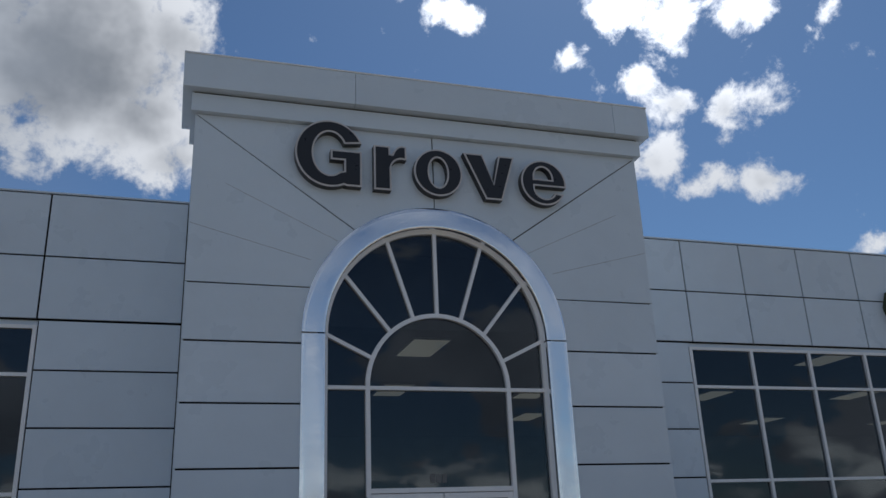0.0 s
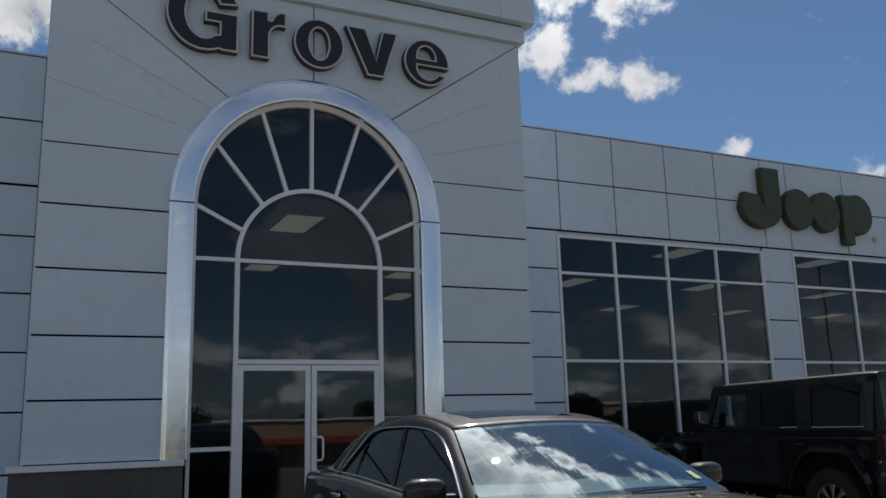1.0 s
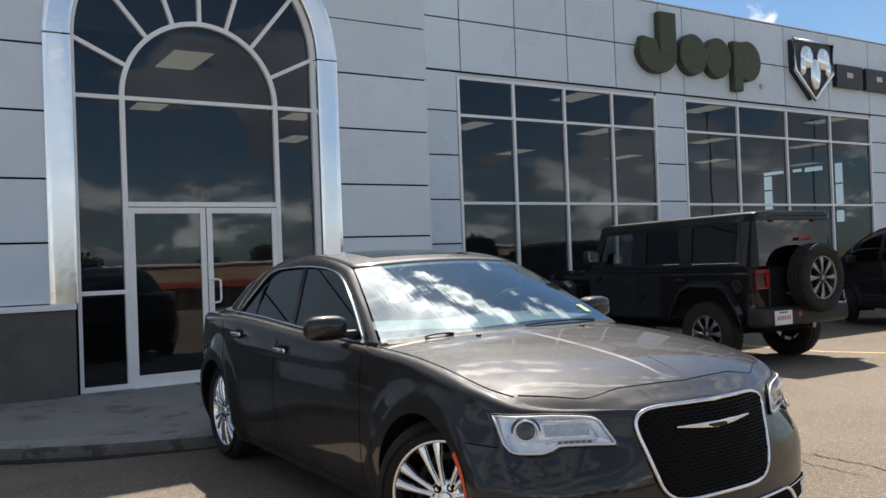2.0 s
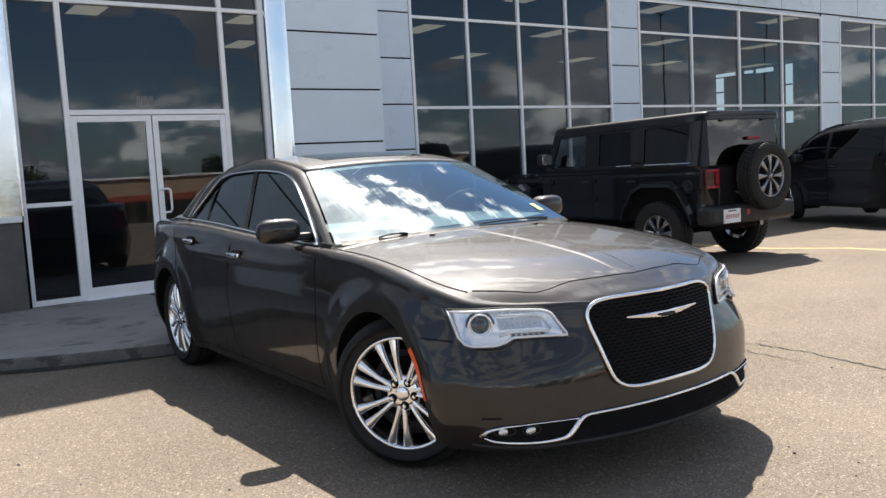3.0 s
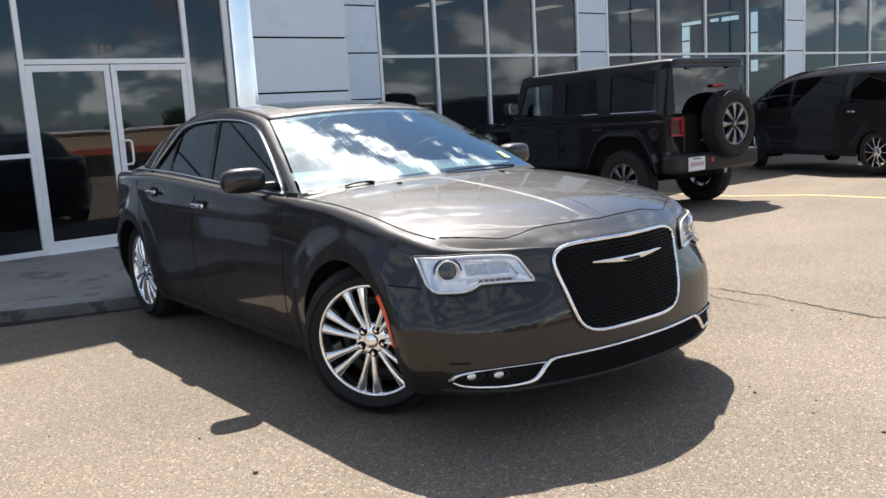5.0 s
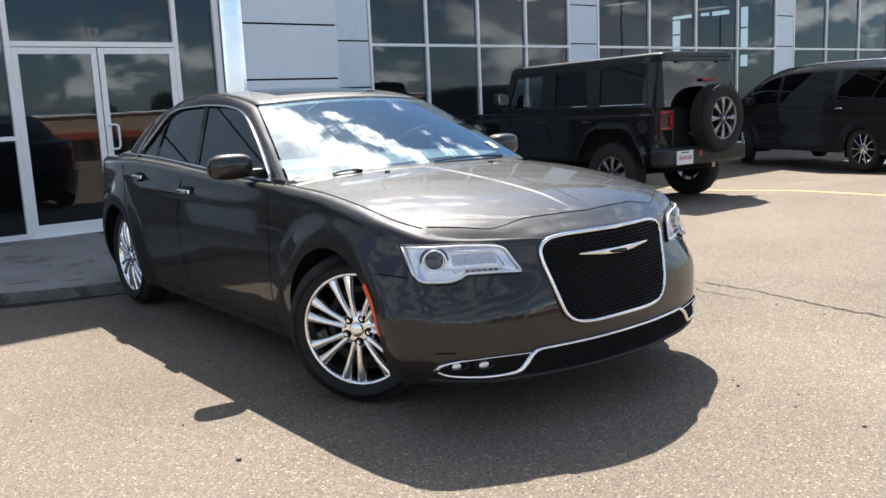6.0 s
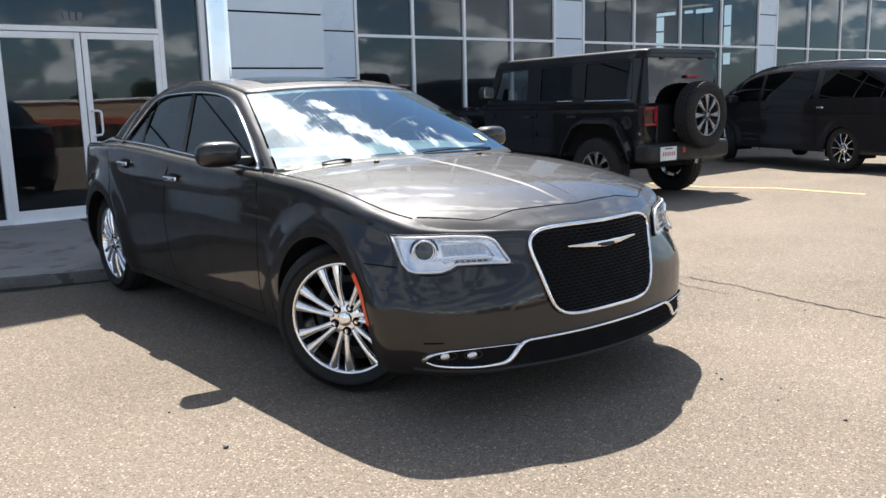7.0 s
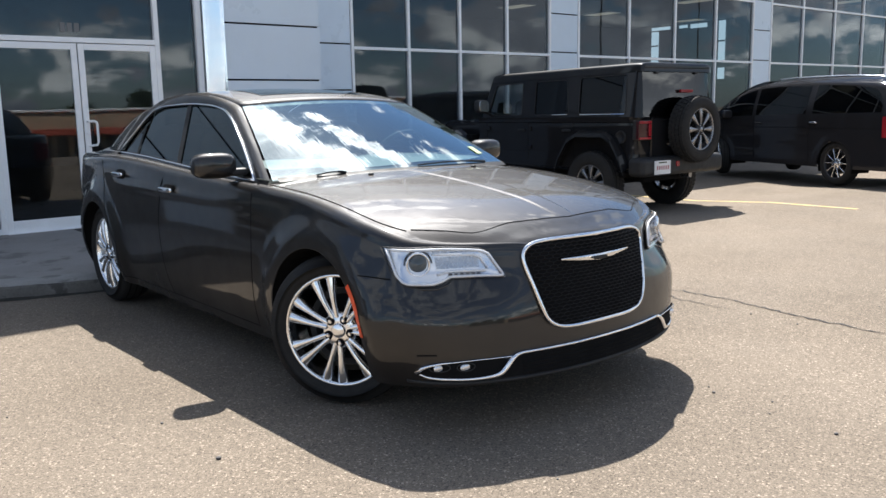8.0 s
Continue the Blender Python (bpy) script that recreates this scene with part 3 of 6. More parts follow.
# ---- interior behind the glass ----
tagged(part("floor", box(-TX + 0.05, TX - 0.05, 0.1, 1.58, 0.0, 0.045, bm=box(-16, 34, 1.58, 14, 0.0, 0.045)), TILE_FLOOR), "dark polished showroom floor", "floor", kind="structure")
bm = box(-16, 34, 1.62, 14, 4.72, 4.8)
box(-TX + 0.05, TX - 0.05, 0.30, 1.62, 5.9, 6.0, bm=bm)
box(-TX + 0.05, TX - 0.05, 1.62, 1.70, 4.8, 5.9, bm=bm)
tagged(part("ceiling", bm, PLASTER), "grey suspended showroom ceiling", "ceiling", kind="structure")
for name, dims in (("wall_north", (-16, 34, 14.0, 14.2)), ("wall_end_west", (-16.2, -16, 0.4, 14.2)), ("wall_end_east", (34, 34.2, 0.4, 14.2))):
    tagged(part(name, box(*dims, -0.1, 6.3), PLASTER), "dim grey interior wall", "wall", kind="structure")
tagged(part("roof", box(-16, 34, 1.5, 14.2, 6.2, 6.35), JOINT), "flat dark roof behind the parapet", "roof", kind="structure")


def troffer():
    lamp = thing("ceiling_light", Matrix(), "recessed fluorescent ceiling light panel, switched on", "light", "showroom ceiling lights")
    part("frame", box(-0.32, 0.32, -0.62, 0.62, 0.03, 0.06, 0.003), FRAME, lamp)
    part("diffuser", box(-0.29, 0.29, -0.58, 0.58, 0.02, 0.035), LAMP, lamp)
    return lamp


first = troffer()
spots = [(0.57, 2.7), (1.0, 6.5), (4.2, 6.6), (5.4, 9.9), (8.6, 2.6), (8.6, 6.6), (8.6, 10.4), (12.5, 2.6), (12.5, 6.2), (12.9, 10.4), (17.2, 2.6), (17.2, 6.5), (17.5, 10.4), (21.6, 2.6), (21.6, 6.3), (21.9, 10.4), (26.5, 3.5), (27.0, 10.2), (-4.0, 6.6), (-7.5, 3.0), (-7.5, 7.0)]
for i, (px, py) in enumerate(spots):
    m = pose(px, py, 4.655, 0, 0, 0)
    if i == 0:
        first.matrix_basis = m
    else:
        copy_thing(first, m)

# a partition at the showroom's far end, with daylit windows in it
DAY = glow("daylight behind a far window", (0.70, 0.86, 0.88), 0.75)
tagged(part("wall_partition", box(28.0, 28.12, 1.75, 13.99, 0.05, 4.71), PLASTER), "dim grey partition at the showroom's end", "wall", kind="structure")
for n, (y0, y1, z0, z1) in enumerate(((12.33, 12.7, 3.05, 4.48), (11.75, 12.7, 4.50, 4.63), (10.9, 11.3, 4.50, 4.62), (9.97, 10.75, 4.46, 4.63), (9.12, 9.42, 3.05, 4.66), (9.62, 9.70, 3.05, 4.6), (9.12, 9.42, 2.35, 2.80))):
    far_window = tagged_at(new("window_%d" % (n + 11)), Matrix(), "bright daylit window in a far partition", "window", "windows of the far partition", "structure")
    part("pane", box(27.975, 27.99, y0, y1, z0, z1), DAY, far_window)
    if z1 - z0 > 1:
        part("glazing_bar", box(27.95, 27.974, y0, y1, z0 + 0.78, z0 + 0.84), BAR, far_window)
    part("sill", box(27.95, 27.985, y0 - 0.04, y1 + 0.04, z0 - 0.05, z0 - 0.002), BAR, far_window)

# ---- vehicles: shared materials and shapes ----


def car_paint(name, colour, metal, rough, flake=0.0, dust=0.0, gloss=0.5, coat=1.0, lacquer=0.042):
    """Lacquered paint: metallic flake under a clear coat, with a film of dust."""
    mat = bpy.data.materials.new(name)
    mat.use_nodes = True
    n = Nodes(mat.node_tree)
    at = n.add("ShaderNodeTexCoord").outputs["Object"]
    base = n.mix(n.span(n.noise(at, 900.0, 2.0), 0.45, 0.7, 0.0, flake), (*colour, 1), tuple(min(c * 3.0, 1) for c in colour) + (1,))
    base = n.mix(n.span(n.noise(at, 2.2, 6.0, 0.6), 0.3, 0.75, dust * 0.6, dust * 1.3), base, (0.22, 0.205, 0.19, 1))
    shade = n.add("ShaderNodeBsdfPrincipled")
    n.link(base, shade.inputs["Base Color"])
    shade.inputs["Metallic"].default_value = metal
    n.link(n.span(n.noise(at, 6.0, 5.0), 0.3, 0.7, rough - 0.05, rough + 0.06), shade.inputs["Roughness"])
    shade.inputs["Coat Weight"].default_value = coat
    shade.inputs["Specular IOR Level"].default_value = gloss
    n.link(n.span(n.noise(at, 14.0, 6.0), 0.3, 0.8, lacquer, lacquer + 0.012 + dust * 0.5), shade.inputs["Coat Roughness"])
    n.link(shade.outputs[0], n.add("ShaderNodeOutputMaterial").inputs[0])
    return mat


GREY_PAINT = car_paint("granite grey metallic paint", (0.0210, 0.0196, 0.0193), 1.0, 0.54, 0.35, 0.035, coat=0.88)
BLACK_PAINT = car_paint("black car paint", (0.0115, 0.0115, 0.0130), 0.0, 0.4, 0.0, 0.012, 0.0, 0.55, 0.012)
TOP_BLACK = car_paint("black hardtop", (0.008, 0.008, 0.009), 0.0, 0.45, 0.0, 0.012, 0.1, 0.55, 0.03)
VAN_PAINT = car_paint("dusty black car paint", (0.0165, 0.0165, 0.0190), 0.0, 0.45, 0.0, 0.016, 0.0, 0.50, 0.03)
CHROME_TRIM = surface("chrome", (0.86, 0.86, 0.87), 0.06, 1.0, 0.02, 3.0, 60.0, rough_spread=0.03)
RUBBER = surface("tyre rubber", (0.021, 0.0205, 0.020), 0.82, 0.0, 0.2, 5.0, 120.0, 0.0008, spec=0.25)
TREAD_DUST = surface("dusty tread rubber", (0.026, 0.025, 0.024), 0.85, 0.0, 0.25, 9.0, 120.0, spec=0.25)
BLACK_PLASTIC = surface("black plastic", (0.021, 0.021, 0.022), 0.55, 0.0, 0.15, 6.0, 200.0, 0.0004, spec=0.3)
GRILLE_BLACK = surface("satin black grille plastic", (0.009, 0.009, 0.010), 0.5, 0.0, 0.15, 6.0, 200.0, spec=0.16)
# near black; the shade in arches, grooves and gaps is put into this colour
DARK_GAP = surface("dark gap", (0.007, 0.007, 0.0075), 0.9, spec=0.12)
CABIN = surface("dark cabin trim", (0.03, 0.03, 0.031), 0.7, 0.0, 0.2, 3.0, spec=0.2)
DASH = surface("grey dashboard", (0.27, 0.285, 0.285), 0.7, 0.0, 0.1, 3.0)
CAR_GLASS = glass("tinted car glass", (0.10, 0.115, 0.12), 0.075, sheen=(0.85, 0.95, 1.0))
PALE_MIRROR = surface("mirror glass", (0.5, 0.52, 0.53), 0.03, 1.0, rough_spread=0.01)
MIRROR = surface("dark mirror glass", (0.22, 0.24, 0.25), 0.03, 1.0, rough_spread=0.01)
SCREEN_GLASS = glass("windscreen glass", (0.55, 0.68, 0.68), 0.26, 0.004, sheen=(0.92, 1.0, 1.0), smear=0.0008)
LIGHT_GLASS = glass("lightly tinted glass", (0.55, 0.60, 0.60), 0.06)
REAR_GLASS = glass("dark rear glass", (0.07, 0.073, 0.077), 0.075)
DEEP_GLASS = glass("almost black glass", (0.07, 0.073, 0.077), 0.035)
LENS = glass("clear lamp cover", (0.95, 0.96, 0.98), 0.05)
LAMP_SHELL = surface("silvered lamp housing", (0.78, 0.78, 0.785), 0.16, 0.7, 0.03, 20.0, 90.0)
LAMP_WHITE = surface("white lamp edge", (0.82, 0.82, 0.83), 0.25)
AMBER = surface("orange reflector", (0.75, 0.09, 0.03), 0.25)
RED_LENS = surface("red lamp lens", (0.28, 0.014, 0.022), 0.12)
SMOKED_RED = surface("smoked red lens", (0.045, 0.006, 0.010), 0.12)
WHITE_PLATE = surface("white plate", (0.75, 0.75, 0.75), 0.4)
MACHINED = surface("machined alloy", (0.27, 0.27, 0.28), 0.3, 0.9, 0.04, 6.0)
BRIGHT_ALLOY = surface("bright polished alloy", (0.92, 0.92, 0.925), 0.2, 1.0, 0.03, 6.0)
DARK_ALLOY = surface("dark painted alloy", (0.035, 0.035, 0.038), 0.4, 0.3)
BOWL = surface("grey lamp bowl", (0.42, 0.44, 0.47), 0.25, 0.6, 0.1, 30.0)
STICKER = surface("yellow sticker", (0.42, 0.50, 0.26), 0.5)


def lathe(profile, n, bm=None):
    """Turns a profile of (radius, y) round the y axis."""
    bm = bm or bmesh.new()
    rows = []
    for i in range(n):
        a = 2 * math.pi * i / n
        rows.append([bm.verts.new((r * math.cos(a), y, r * math.sin(a))) for r, y in profile])
    for i in range(n):
        a, b = rows[i], rows[(i + 1) % n]
        for j in range(len(profile) - 1):
            bm.faces.new((a[j], a[j + 1], b[j + 1], b[j]))
    return bm


def blob(rx, ry, rz, n=4.0, seg=20, bm=None, at=(0, 0, 0)):
    """A box with rounded corners: a superellipsoid."""
    bm = bm or bmesh.new()
    p = lambda v: math.copysign(abs(v) ** (2 / n), v)
    rows = []
    for i in range(1, seg):
        a = -math.pi / 2 + math.pi * i / seg
        rows.append([bm.verts.new((at[0] + rx * p(math.cos(a)) * p(math.cos(b)), at[1] + ry * p(math.cos(a)) * p(math.sin(b)), at[2] + rz * p(math.sin(a)))) for b in (2 * math.pi * j / (seg * 2) for j in range(seg * 2))])
    for a, b in zip(rows, rows[1:]):
        for j in range(seg * 2):
            bm.faces.new((a[j], a[(j + 1) % (seg * 2)], b[(j + 1) % (seg * 2)], b[j]))
    bm.faces.new(rows[0][::-1]), bm.faces.new(rows[-1])
    return bm


def sheet(points, bm=None):
    """A grid of quads through rows of points."""
    bm = bm or bmesh.new()
    rows = [[bm.verts.new(p) for p in row] for row in points]
    for a, b in zip(rows, rows[1:]):
        for j in range(len(a) - 1):
            bm.faces.new((a[j], a[j + 1], b[j + 1], b[j]))
    return bm


def thick(bm, depth):
    """Gives a sheet a thickness."""
    bmesh.ops.recalc_face_normals(bm, faces=bm.faces[:])
    bmesh.ops.solidify(bm, geom=bm.faces[:], thickness=depth)
    return bm


def wheel(car, m, radius, rim, width, style, metal, label):
    """A wheel whose outer face looks along -y: tyre, rim, spokes, cap and nuts."""
    hub = part("wheel", lathe([(rim * 0.55, 0.06), (rim * 0.62, 0.02), (rim * 0.60, -0.005), (0.05, -0.005)], 24), DARK_GAP, car, label, at=m)
    h = width / 2
    part("tyre", lathe([(rim - 0.01, h * 0.7), (rim + 0.012, h * 0.86), (rim + 0.05, h), (radius - 0.05, h), (radius - 0.018, h * 0.86), (radius - 0.003, h * 0.6), (radius, 0), (radius - 0.003, -h * 0.6), (radius - 0.018, -h * 0.86), (radius - 0.05, -h), (rim + 0.05, -h), (rim + 0.03, -h * 0.985), (rim + 0.012, -h * 0.88), (rim - 0.004, -h * 0.8)], 56), RUBBER, hub, smooth=True)
    # tread grooves
    for y in (-h * 0.42, 0.0, h * 0.42):
        part("tread_groove", lathe([(radius - 0.006, y - 0.004), (radius + 0.0008, y - 0.004), (radius + 0.0008, y + 0.004), (radius - 0.006, y + 0.004)], 40), DARK_GAP, hub)
    if "lugs" in style:
        bm = bmesh.new()
        for i in range(style["lugs"]):
            for row, y in enumerate((-h * 0.66, -h * 0.22, h * 0.22, h * 0.66)):
                a = 2 * math.pi * (i + 0.5 * (row % 2)) / style["lugs"]
                turn = Matrix.Rotation(-a, 3, "Y")
                k = 0.006 if row in (1, 2) else -0.004
                made = box(radius - 0.012, radius + k + 0.003, y - h * 0.17, y + h * 0.17, -0.021, 0.021)
                for face in made.faces:
                    bm.faces.new([bm.verts.new(turn @ c.co) for c in face.verts])
                made.free()
        part("tread", bm, TREAD_DUST, hub)
    f = -h * 0.80
    part("rim", lathe([(rim - 0.030, 0.05), (rim - 0.016, f + 0.03), (rim - 0.011, f + 0.006), (rim - 0.006, f - 0.003), (rim + 0.004, f - 0.005), (rim + 0.010, f + 0.008)], 64), style.get("rim", metal), hub, smooth=True)
    part("brake_disc", lathe([(rim * 0.72, 0.012), (rim * 0.72, 0.0), (0.05, 0.0)], 36), BLACK_PLASTIC, hub)
    part("hub_plate", lathe([(0.086, f + 0.05), (0.086, f + 0.016), (0.076, f + 0.007), (0.035, f + 0.004), (0.0301, f + 0.004)], 40), style.get("hub", metal), hub, smooth=True)
    part("hub_cap", lathe([(0.034, f + 0.01), (0.034, f - 0.003), (0.028, f - 0.007), (0.0005, f - 0.009)], 28), metal, hub, smooth=True)
    nut = None
    for i in range(5):
        a = radians(61 + 72 * i)
        at = pose(0.058 * math.cos(a), 0, 0.058 * math.sin(a))
        if nut is None:
            well = part("nut_well", lathe([(0.021, f + 0.003), (0.017, f - 0.001), (0.0005, f - 0.001)], 16), DARK_GAP, hub, at=at)
            nut = part("wheel_nut", lathe([(0.011, f + 0.004), (0.011, f - 0.004), (0.007, f - 0.009), (0.0005, f - 0.009)], 12), metal, hub, at=at)
        else:
            shared("nut_well", well.data, hub, at), shared("wheel_nut", nut.data, hub, at)
    mesh = None
    angles = [style.get("turn", 0) + 360 / style["count"] * i + off for i in range(style["count"]) for off in style["pair"]]
    for a in angles:
        if mesh is None:
            w0, w1, dish = style["w0"], style["w1"], style["dish"]
            r0, r1 = 0.062, rim - 0.007
            rows = []
            for i in range(9):
                t = i / 8
                r = r0 + (r1 - r0) * t
                w = w0 + (w1 - w0) * t ** 1.3 - style.get("waist", 0.0) * math.sin(math.pi * t)
                y = f + 0.006 + dish * (math.sin(math.pi * t) * 0.6 - t * 0.2)
                rows.append([(r, y + 0.040, -w * 0.75), (r, y + 0.008, -w), (r, y + 0.001, -w * 0.80), (r, y - 0.003 - style.get("ridge", 0.0), -w * 0.1), (r, y + 0.001, w * 0.80), (r, y + 0.008, w), (r, y + 0.040, w * 0.75)])
            ob = part("spoke", sheet(rows), metal, hub, smooth=True, at=pose(0, 0, 0, 0, -a, 0))
            mesh = ob.data
        else:
            shared("spoke", mesh, hub, pose(0, 0, 0, 0, -a, 0))
    return hub


# ---- grey sedan ----
sedan = thing("sedan", pose(-0.295, -5.665, 0.0, 0, 0, -90.2), "dark grey metallic four-door sedan parked nose out", "car")
plan = curve([(-2.55, 0.02), (-2.525, 0.36), (-2.47, 0.57), (-2.36, 0.72), (-2.18, 0.835), (-1.9, 0.91), (-1.0, 0.945), (0.6, 0.945), (1.5, 0.942), (1.82, 0.942), (1.98, 0.935), (2.12, 0.885), (2.24, 0.755), (2.32, 0.565), (2.37, 0.35), (2.395, 0.16), (2.40, 0.02)])
deck = curve([(-2.63, 0.98), (-2.58, 1.06), (-2.45, 1.10), (-2.0, 1.115), (-1.4, 1.105), (0.0, 1.065), (0.9, 1.052), (1.1, 1.043), (1.5, 1.008), (1.95, 0.945), (2.15, 0.898), (2.28, 0.855), (2.36, 0.82), (2.40, 0.78)])
shoulder = curve([(-2.63, 0.93), (-2.58, 1.01), (-2.45, 1.055), (-2.0, 1.085), (-1.33, 1.09), (-0.9, 1.078), (-0.1, 1.038), (0.5, 1.010), (0.95, 0.998), (1.26, 0.982), (1.56, 0.948), (1.78, 0.909), (1.98, 0.860), (2.1, 0.822), (2.2, 0.806), (2.3, 0.80), (2.40, 0.765)])
under = curve([(-2.63, 0.40), (-2.3, 0.27), (-1.5, 0.20), (1.5, 0.19), (2.0, 0.212), (2.3, 0.228), (2.40, 0.238)])
square = curve([(-2.6, 5.0), (-2.0, 6.0), (0.0, 7.5), (1.6, 7.0), (2.1, 6.0), (2.4, 5.0)])
lip_of = curve([(0.0, 2.25), (0.26, 2.216), (0.35, 2.196), (0.45, 2.195), (0.52, 2.183), (0.637, 2.10), (0.76, 2.01)])
lip = lambda v: lip_of(abs(v))
MID = 0.58


def lean(u, z):
    t = min(max((u - 1.9) / 0.5, 0), 1)
    return u + 0.12 * (0.55 - z) * t * t * (3 - 2 * t)


def corner(u):
    """Shoulder of the section: height of the top's edge, inset of the side there, and radius."""
    w = plan(u)
    r = min(0.05, w * 0.4, (deck(u) - MID) * 0.5)
    return deck(u) - (deck(u) - shoulder(u)) * min(1.0, w / 0.5), 0.034 * min(1.0, w / 0.6), r


def flank(u, z):
    """Half width of the body at a station and height."""
    w, low = plan(u), under(u)
    edge, tuck, r = corner(u)
    if z <= MID:
        t = min((MID - z) / (MID - low), 1.0)
        y = w * (1 - 0.085 * t ** 2.3)
    elif z < edge - r:
        y = w - tuck * ((z - MID) / (edge - r - MID)) ** 2
    else:
        a = min((z - edge + r) / r, 1.0)
        y = w - tuck - r * (1 - math.sqrt(1 - a * a))
    # the lamps' height is drawn in, the bumper stays full
    k = min(max((u - 1.75) / 0.45, 0), 1) * min(max((z - 0.48) / 0.28, 0), 1)
    y *= 1 - 0.055 * k * k * (3 - 2 * k)
    # above the bumper the nose sweeps back more towards the lamps
    k = min(max((u - 2.05) / 0.25, 0), 1) * min(max((z - 0.50) / 0.20, 0), 1)
    y *= 1 - 0.17 * k * k * (3 - 2 * k)
    # and the bumper's corners stay full
    k = min(max((u - 1.85) / 0.2, 0), 1) * min(max((0.62 - z) / 0.12, 0), 1)
    y *= 1 + 0.028 * k * k * (3 - 2 * k)
    # hollow along the doors, swell over the wheels, crisp waist line
    d = min(math.hypot(u - 1.525, z - 0.36), math.hypot(u + 1.525, z - 0.36))
    y += 0.032 * math.exp(-(max(d - 0.44, 0.0) / 0.085) ** 2) * (z > 0.2) * (abs(u) < 2.05)
    door = math.exp(-((u + 0.15) / 0.85) ** 4)
    y -= door * 0.010 * math.exp(-((z - 0.50) / 0.16) ** 2)
    y += door * 0.014 * math.exp(-((z - 0.90) / 0.025) ** 2)
    return y


def crown(u, v):
    """Height of the body's top at a station and distance from the middle."""
    edge, tuck, r = corner(u)
    reach = max(flank(u, edge - 1e-4), 0.01)
    t = min(abs(v) / reach, 1.0)
    z = edge + (deck(u) - edge) * (1 - t ** 2.6)
    # raised middle of the bonnet between two creases
    k = min(max((u - 0.85) / 0.3, 0), 1) * min(max((2.3 - u) / 0.25, 0), 1)
    brow = 0.055 + 0.03 * (2.2 - u)
    # past its front edge the bonnet gives way to the steeper bumper skin
    a = min(max((u - lip(v) - 0.004) / 0.08, 0), 1)
    z -= 0.010 * a * a * (3 - 2 * a)
    return z + k * 0.0045 / (1 + math.exp((abs(v) - brow) / 0.0030)) - k * 0.002


def nose(v, z):
    """How far forward the body's front lies at a distance from the middle and a height."""
    a, b = 1.5, 2.3999
    for _ in range(26):
        c = (a + b) / 2
        if flank(c, z) > abs(v):
            a = c
        else:
            b = c
    return lean(a, z)


ARCH = 0.394


def open_wheel_arches(bm, axles, z, r):
    """Trims round wheel openings out of a shell, with the edge drawn onto the circle."""
    for u in axles:
        gone = [f for f in bm.faces if math.hypot(f.calc_center_median().x - u, f.calc_center_median().z - z) < r and abs(f.calc_center_median().y) > 0.5]
        bmesh.ops.delete(bm, geom=gone, context="FACES")
        for v in bm.verts:
            d = Vector((v.co.x - u, v.co.z - z))
            if v.link_faces and v.is_boundary and abs(d.length - r) < 0.045 and abs(v.co.y) > 0.5 and v.co.z > 0.2:
                d = d.normalized() * r
                v.co.x, v.co.z = u + d.x, z + d.y
    bmesh.ops.delete(bm, geom=[v for v in bm.verts if not v.link_faces], context="VERTS")


STATIONS = [-2.55 + 0.25 * (1 - math.cos(math.pi / 2 * i / 10)) for i in range(10)] + [-2.30 + 4.1 * i / 124 for i in range(125)] + [1.80 + 0.6 * math.sin(math.pi / 2 * i / 26) for i in range(1, 27)]
bm = bmesh.new()
rings = []
for u in STATIONS:
    low = under(u)
    edge, tuck, r = corner(u)
    zs = [low + (MID - low) * (1 - math.cos(math.pi / 2 * j / 12)) for j in range(12)] + [MID + (edge - r - MID) * j / 22 for j in range(22)]
    zs += [edge - r + r * math.sin(math.pi / 2 * j / 9) for j in range(9)] + [edge - 1e-5]
    half = [(lean(u, z), flank(u, z), z) for z in zs]
    rim_y = half[-1][1]
    # columns across the top, closest along the bonnet's crease
    crest = 0.055 + 0.03 * (2.2 - min(max(u, 0.8), 2.3))
    c = min(crest + 0.02, rim_y * 0.9)
    d = min(max(crest - 0.02, 0.0), c * 0.8)
    across = [rim_y + (c - rim_y) * j / 34 for j in range(1, 35)] + [c + (d - c) * j / 12 for j in range(1, 13)] + [d * (1 - j / 5) for j in range(1, 6)]
    for v in across:
        half.append((lean(u, crown(u, v)), v, crown(u, v)))
    ring = [bm.verts.new(p) for p in half] + [bm.verts.new((p[0], -p[1], p[2])) for p in half[-2::-1]]
    rings.append(ring)
for a, b in zip(rings, rings[1:]):
    for j in range(len(a) - 1):
        bm.faces.new((a[j], a[j + 1], b[j + 1], b[j]))
bm.faces.new(rings[0]), bm.faces.new(rings[-1][::-1])
open_wheel_arches(bm, (1.525, -1.525), 0.36, ARCH)
body = part("body", bm, GREY_PAINT, sedan, "dark grey metallic painted body shell", smooth=True)


for s in (1.525, -1.525):
    for side in (-1, 1):
        arch = [(s + (ARCH + 0.004) * math.cos(radians(a)), side * 0.64, 0.36 + (ARCH + 0.004) * math.sin(radians(a))) for a in range(-20, 201, 10)]
        lip_pts = [(s + ARCH * math.cos(radians(a)), 0.36 + ARCH * math.sin(radians(a))) for a in range(-22, 203, 6)]
        part("arch_lip", tube([(px, side * (flank(px, pz) - 0.004), pz) for px, pz in lip_pts], 0.004, 6), BLACK_PLASTIC, sedan, smooth=True)
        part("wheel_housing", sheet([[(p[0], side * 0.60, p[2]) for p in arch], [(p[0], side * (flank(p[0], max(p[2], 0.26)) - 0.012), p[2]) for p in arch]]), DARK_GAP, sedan)

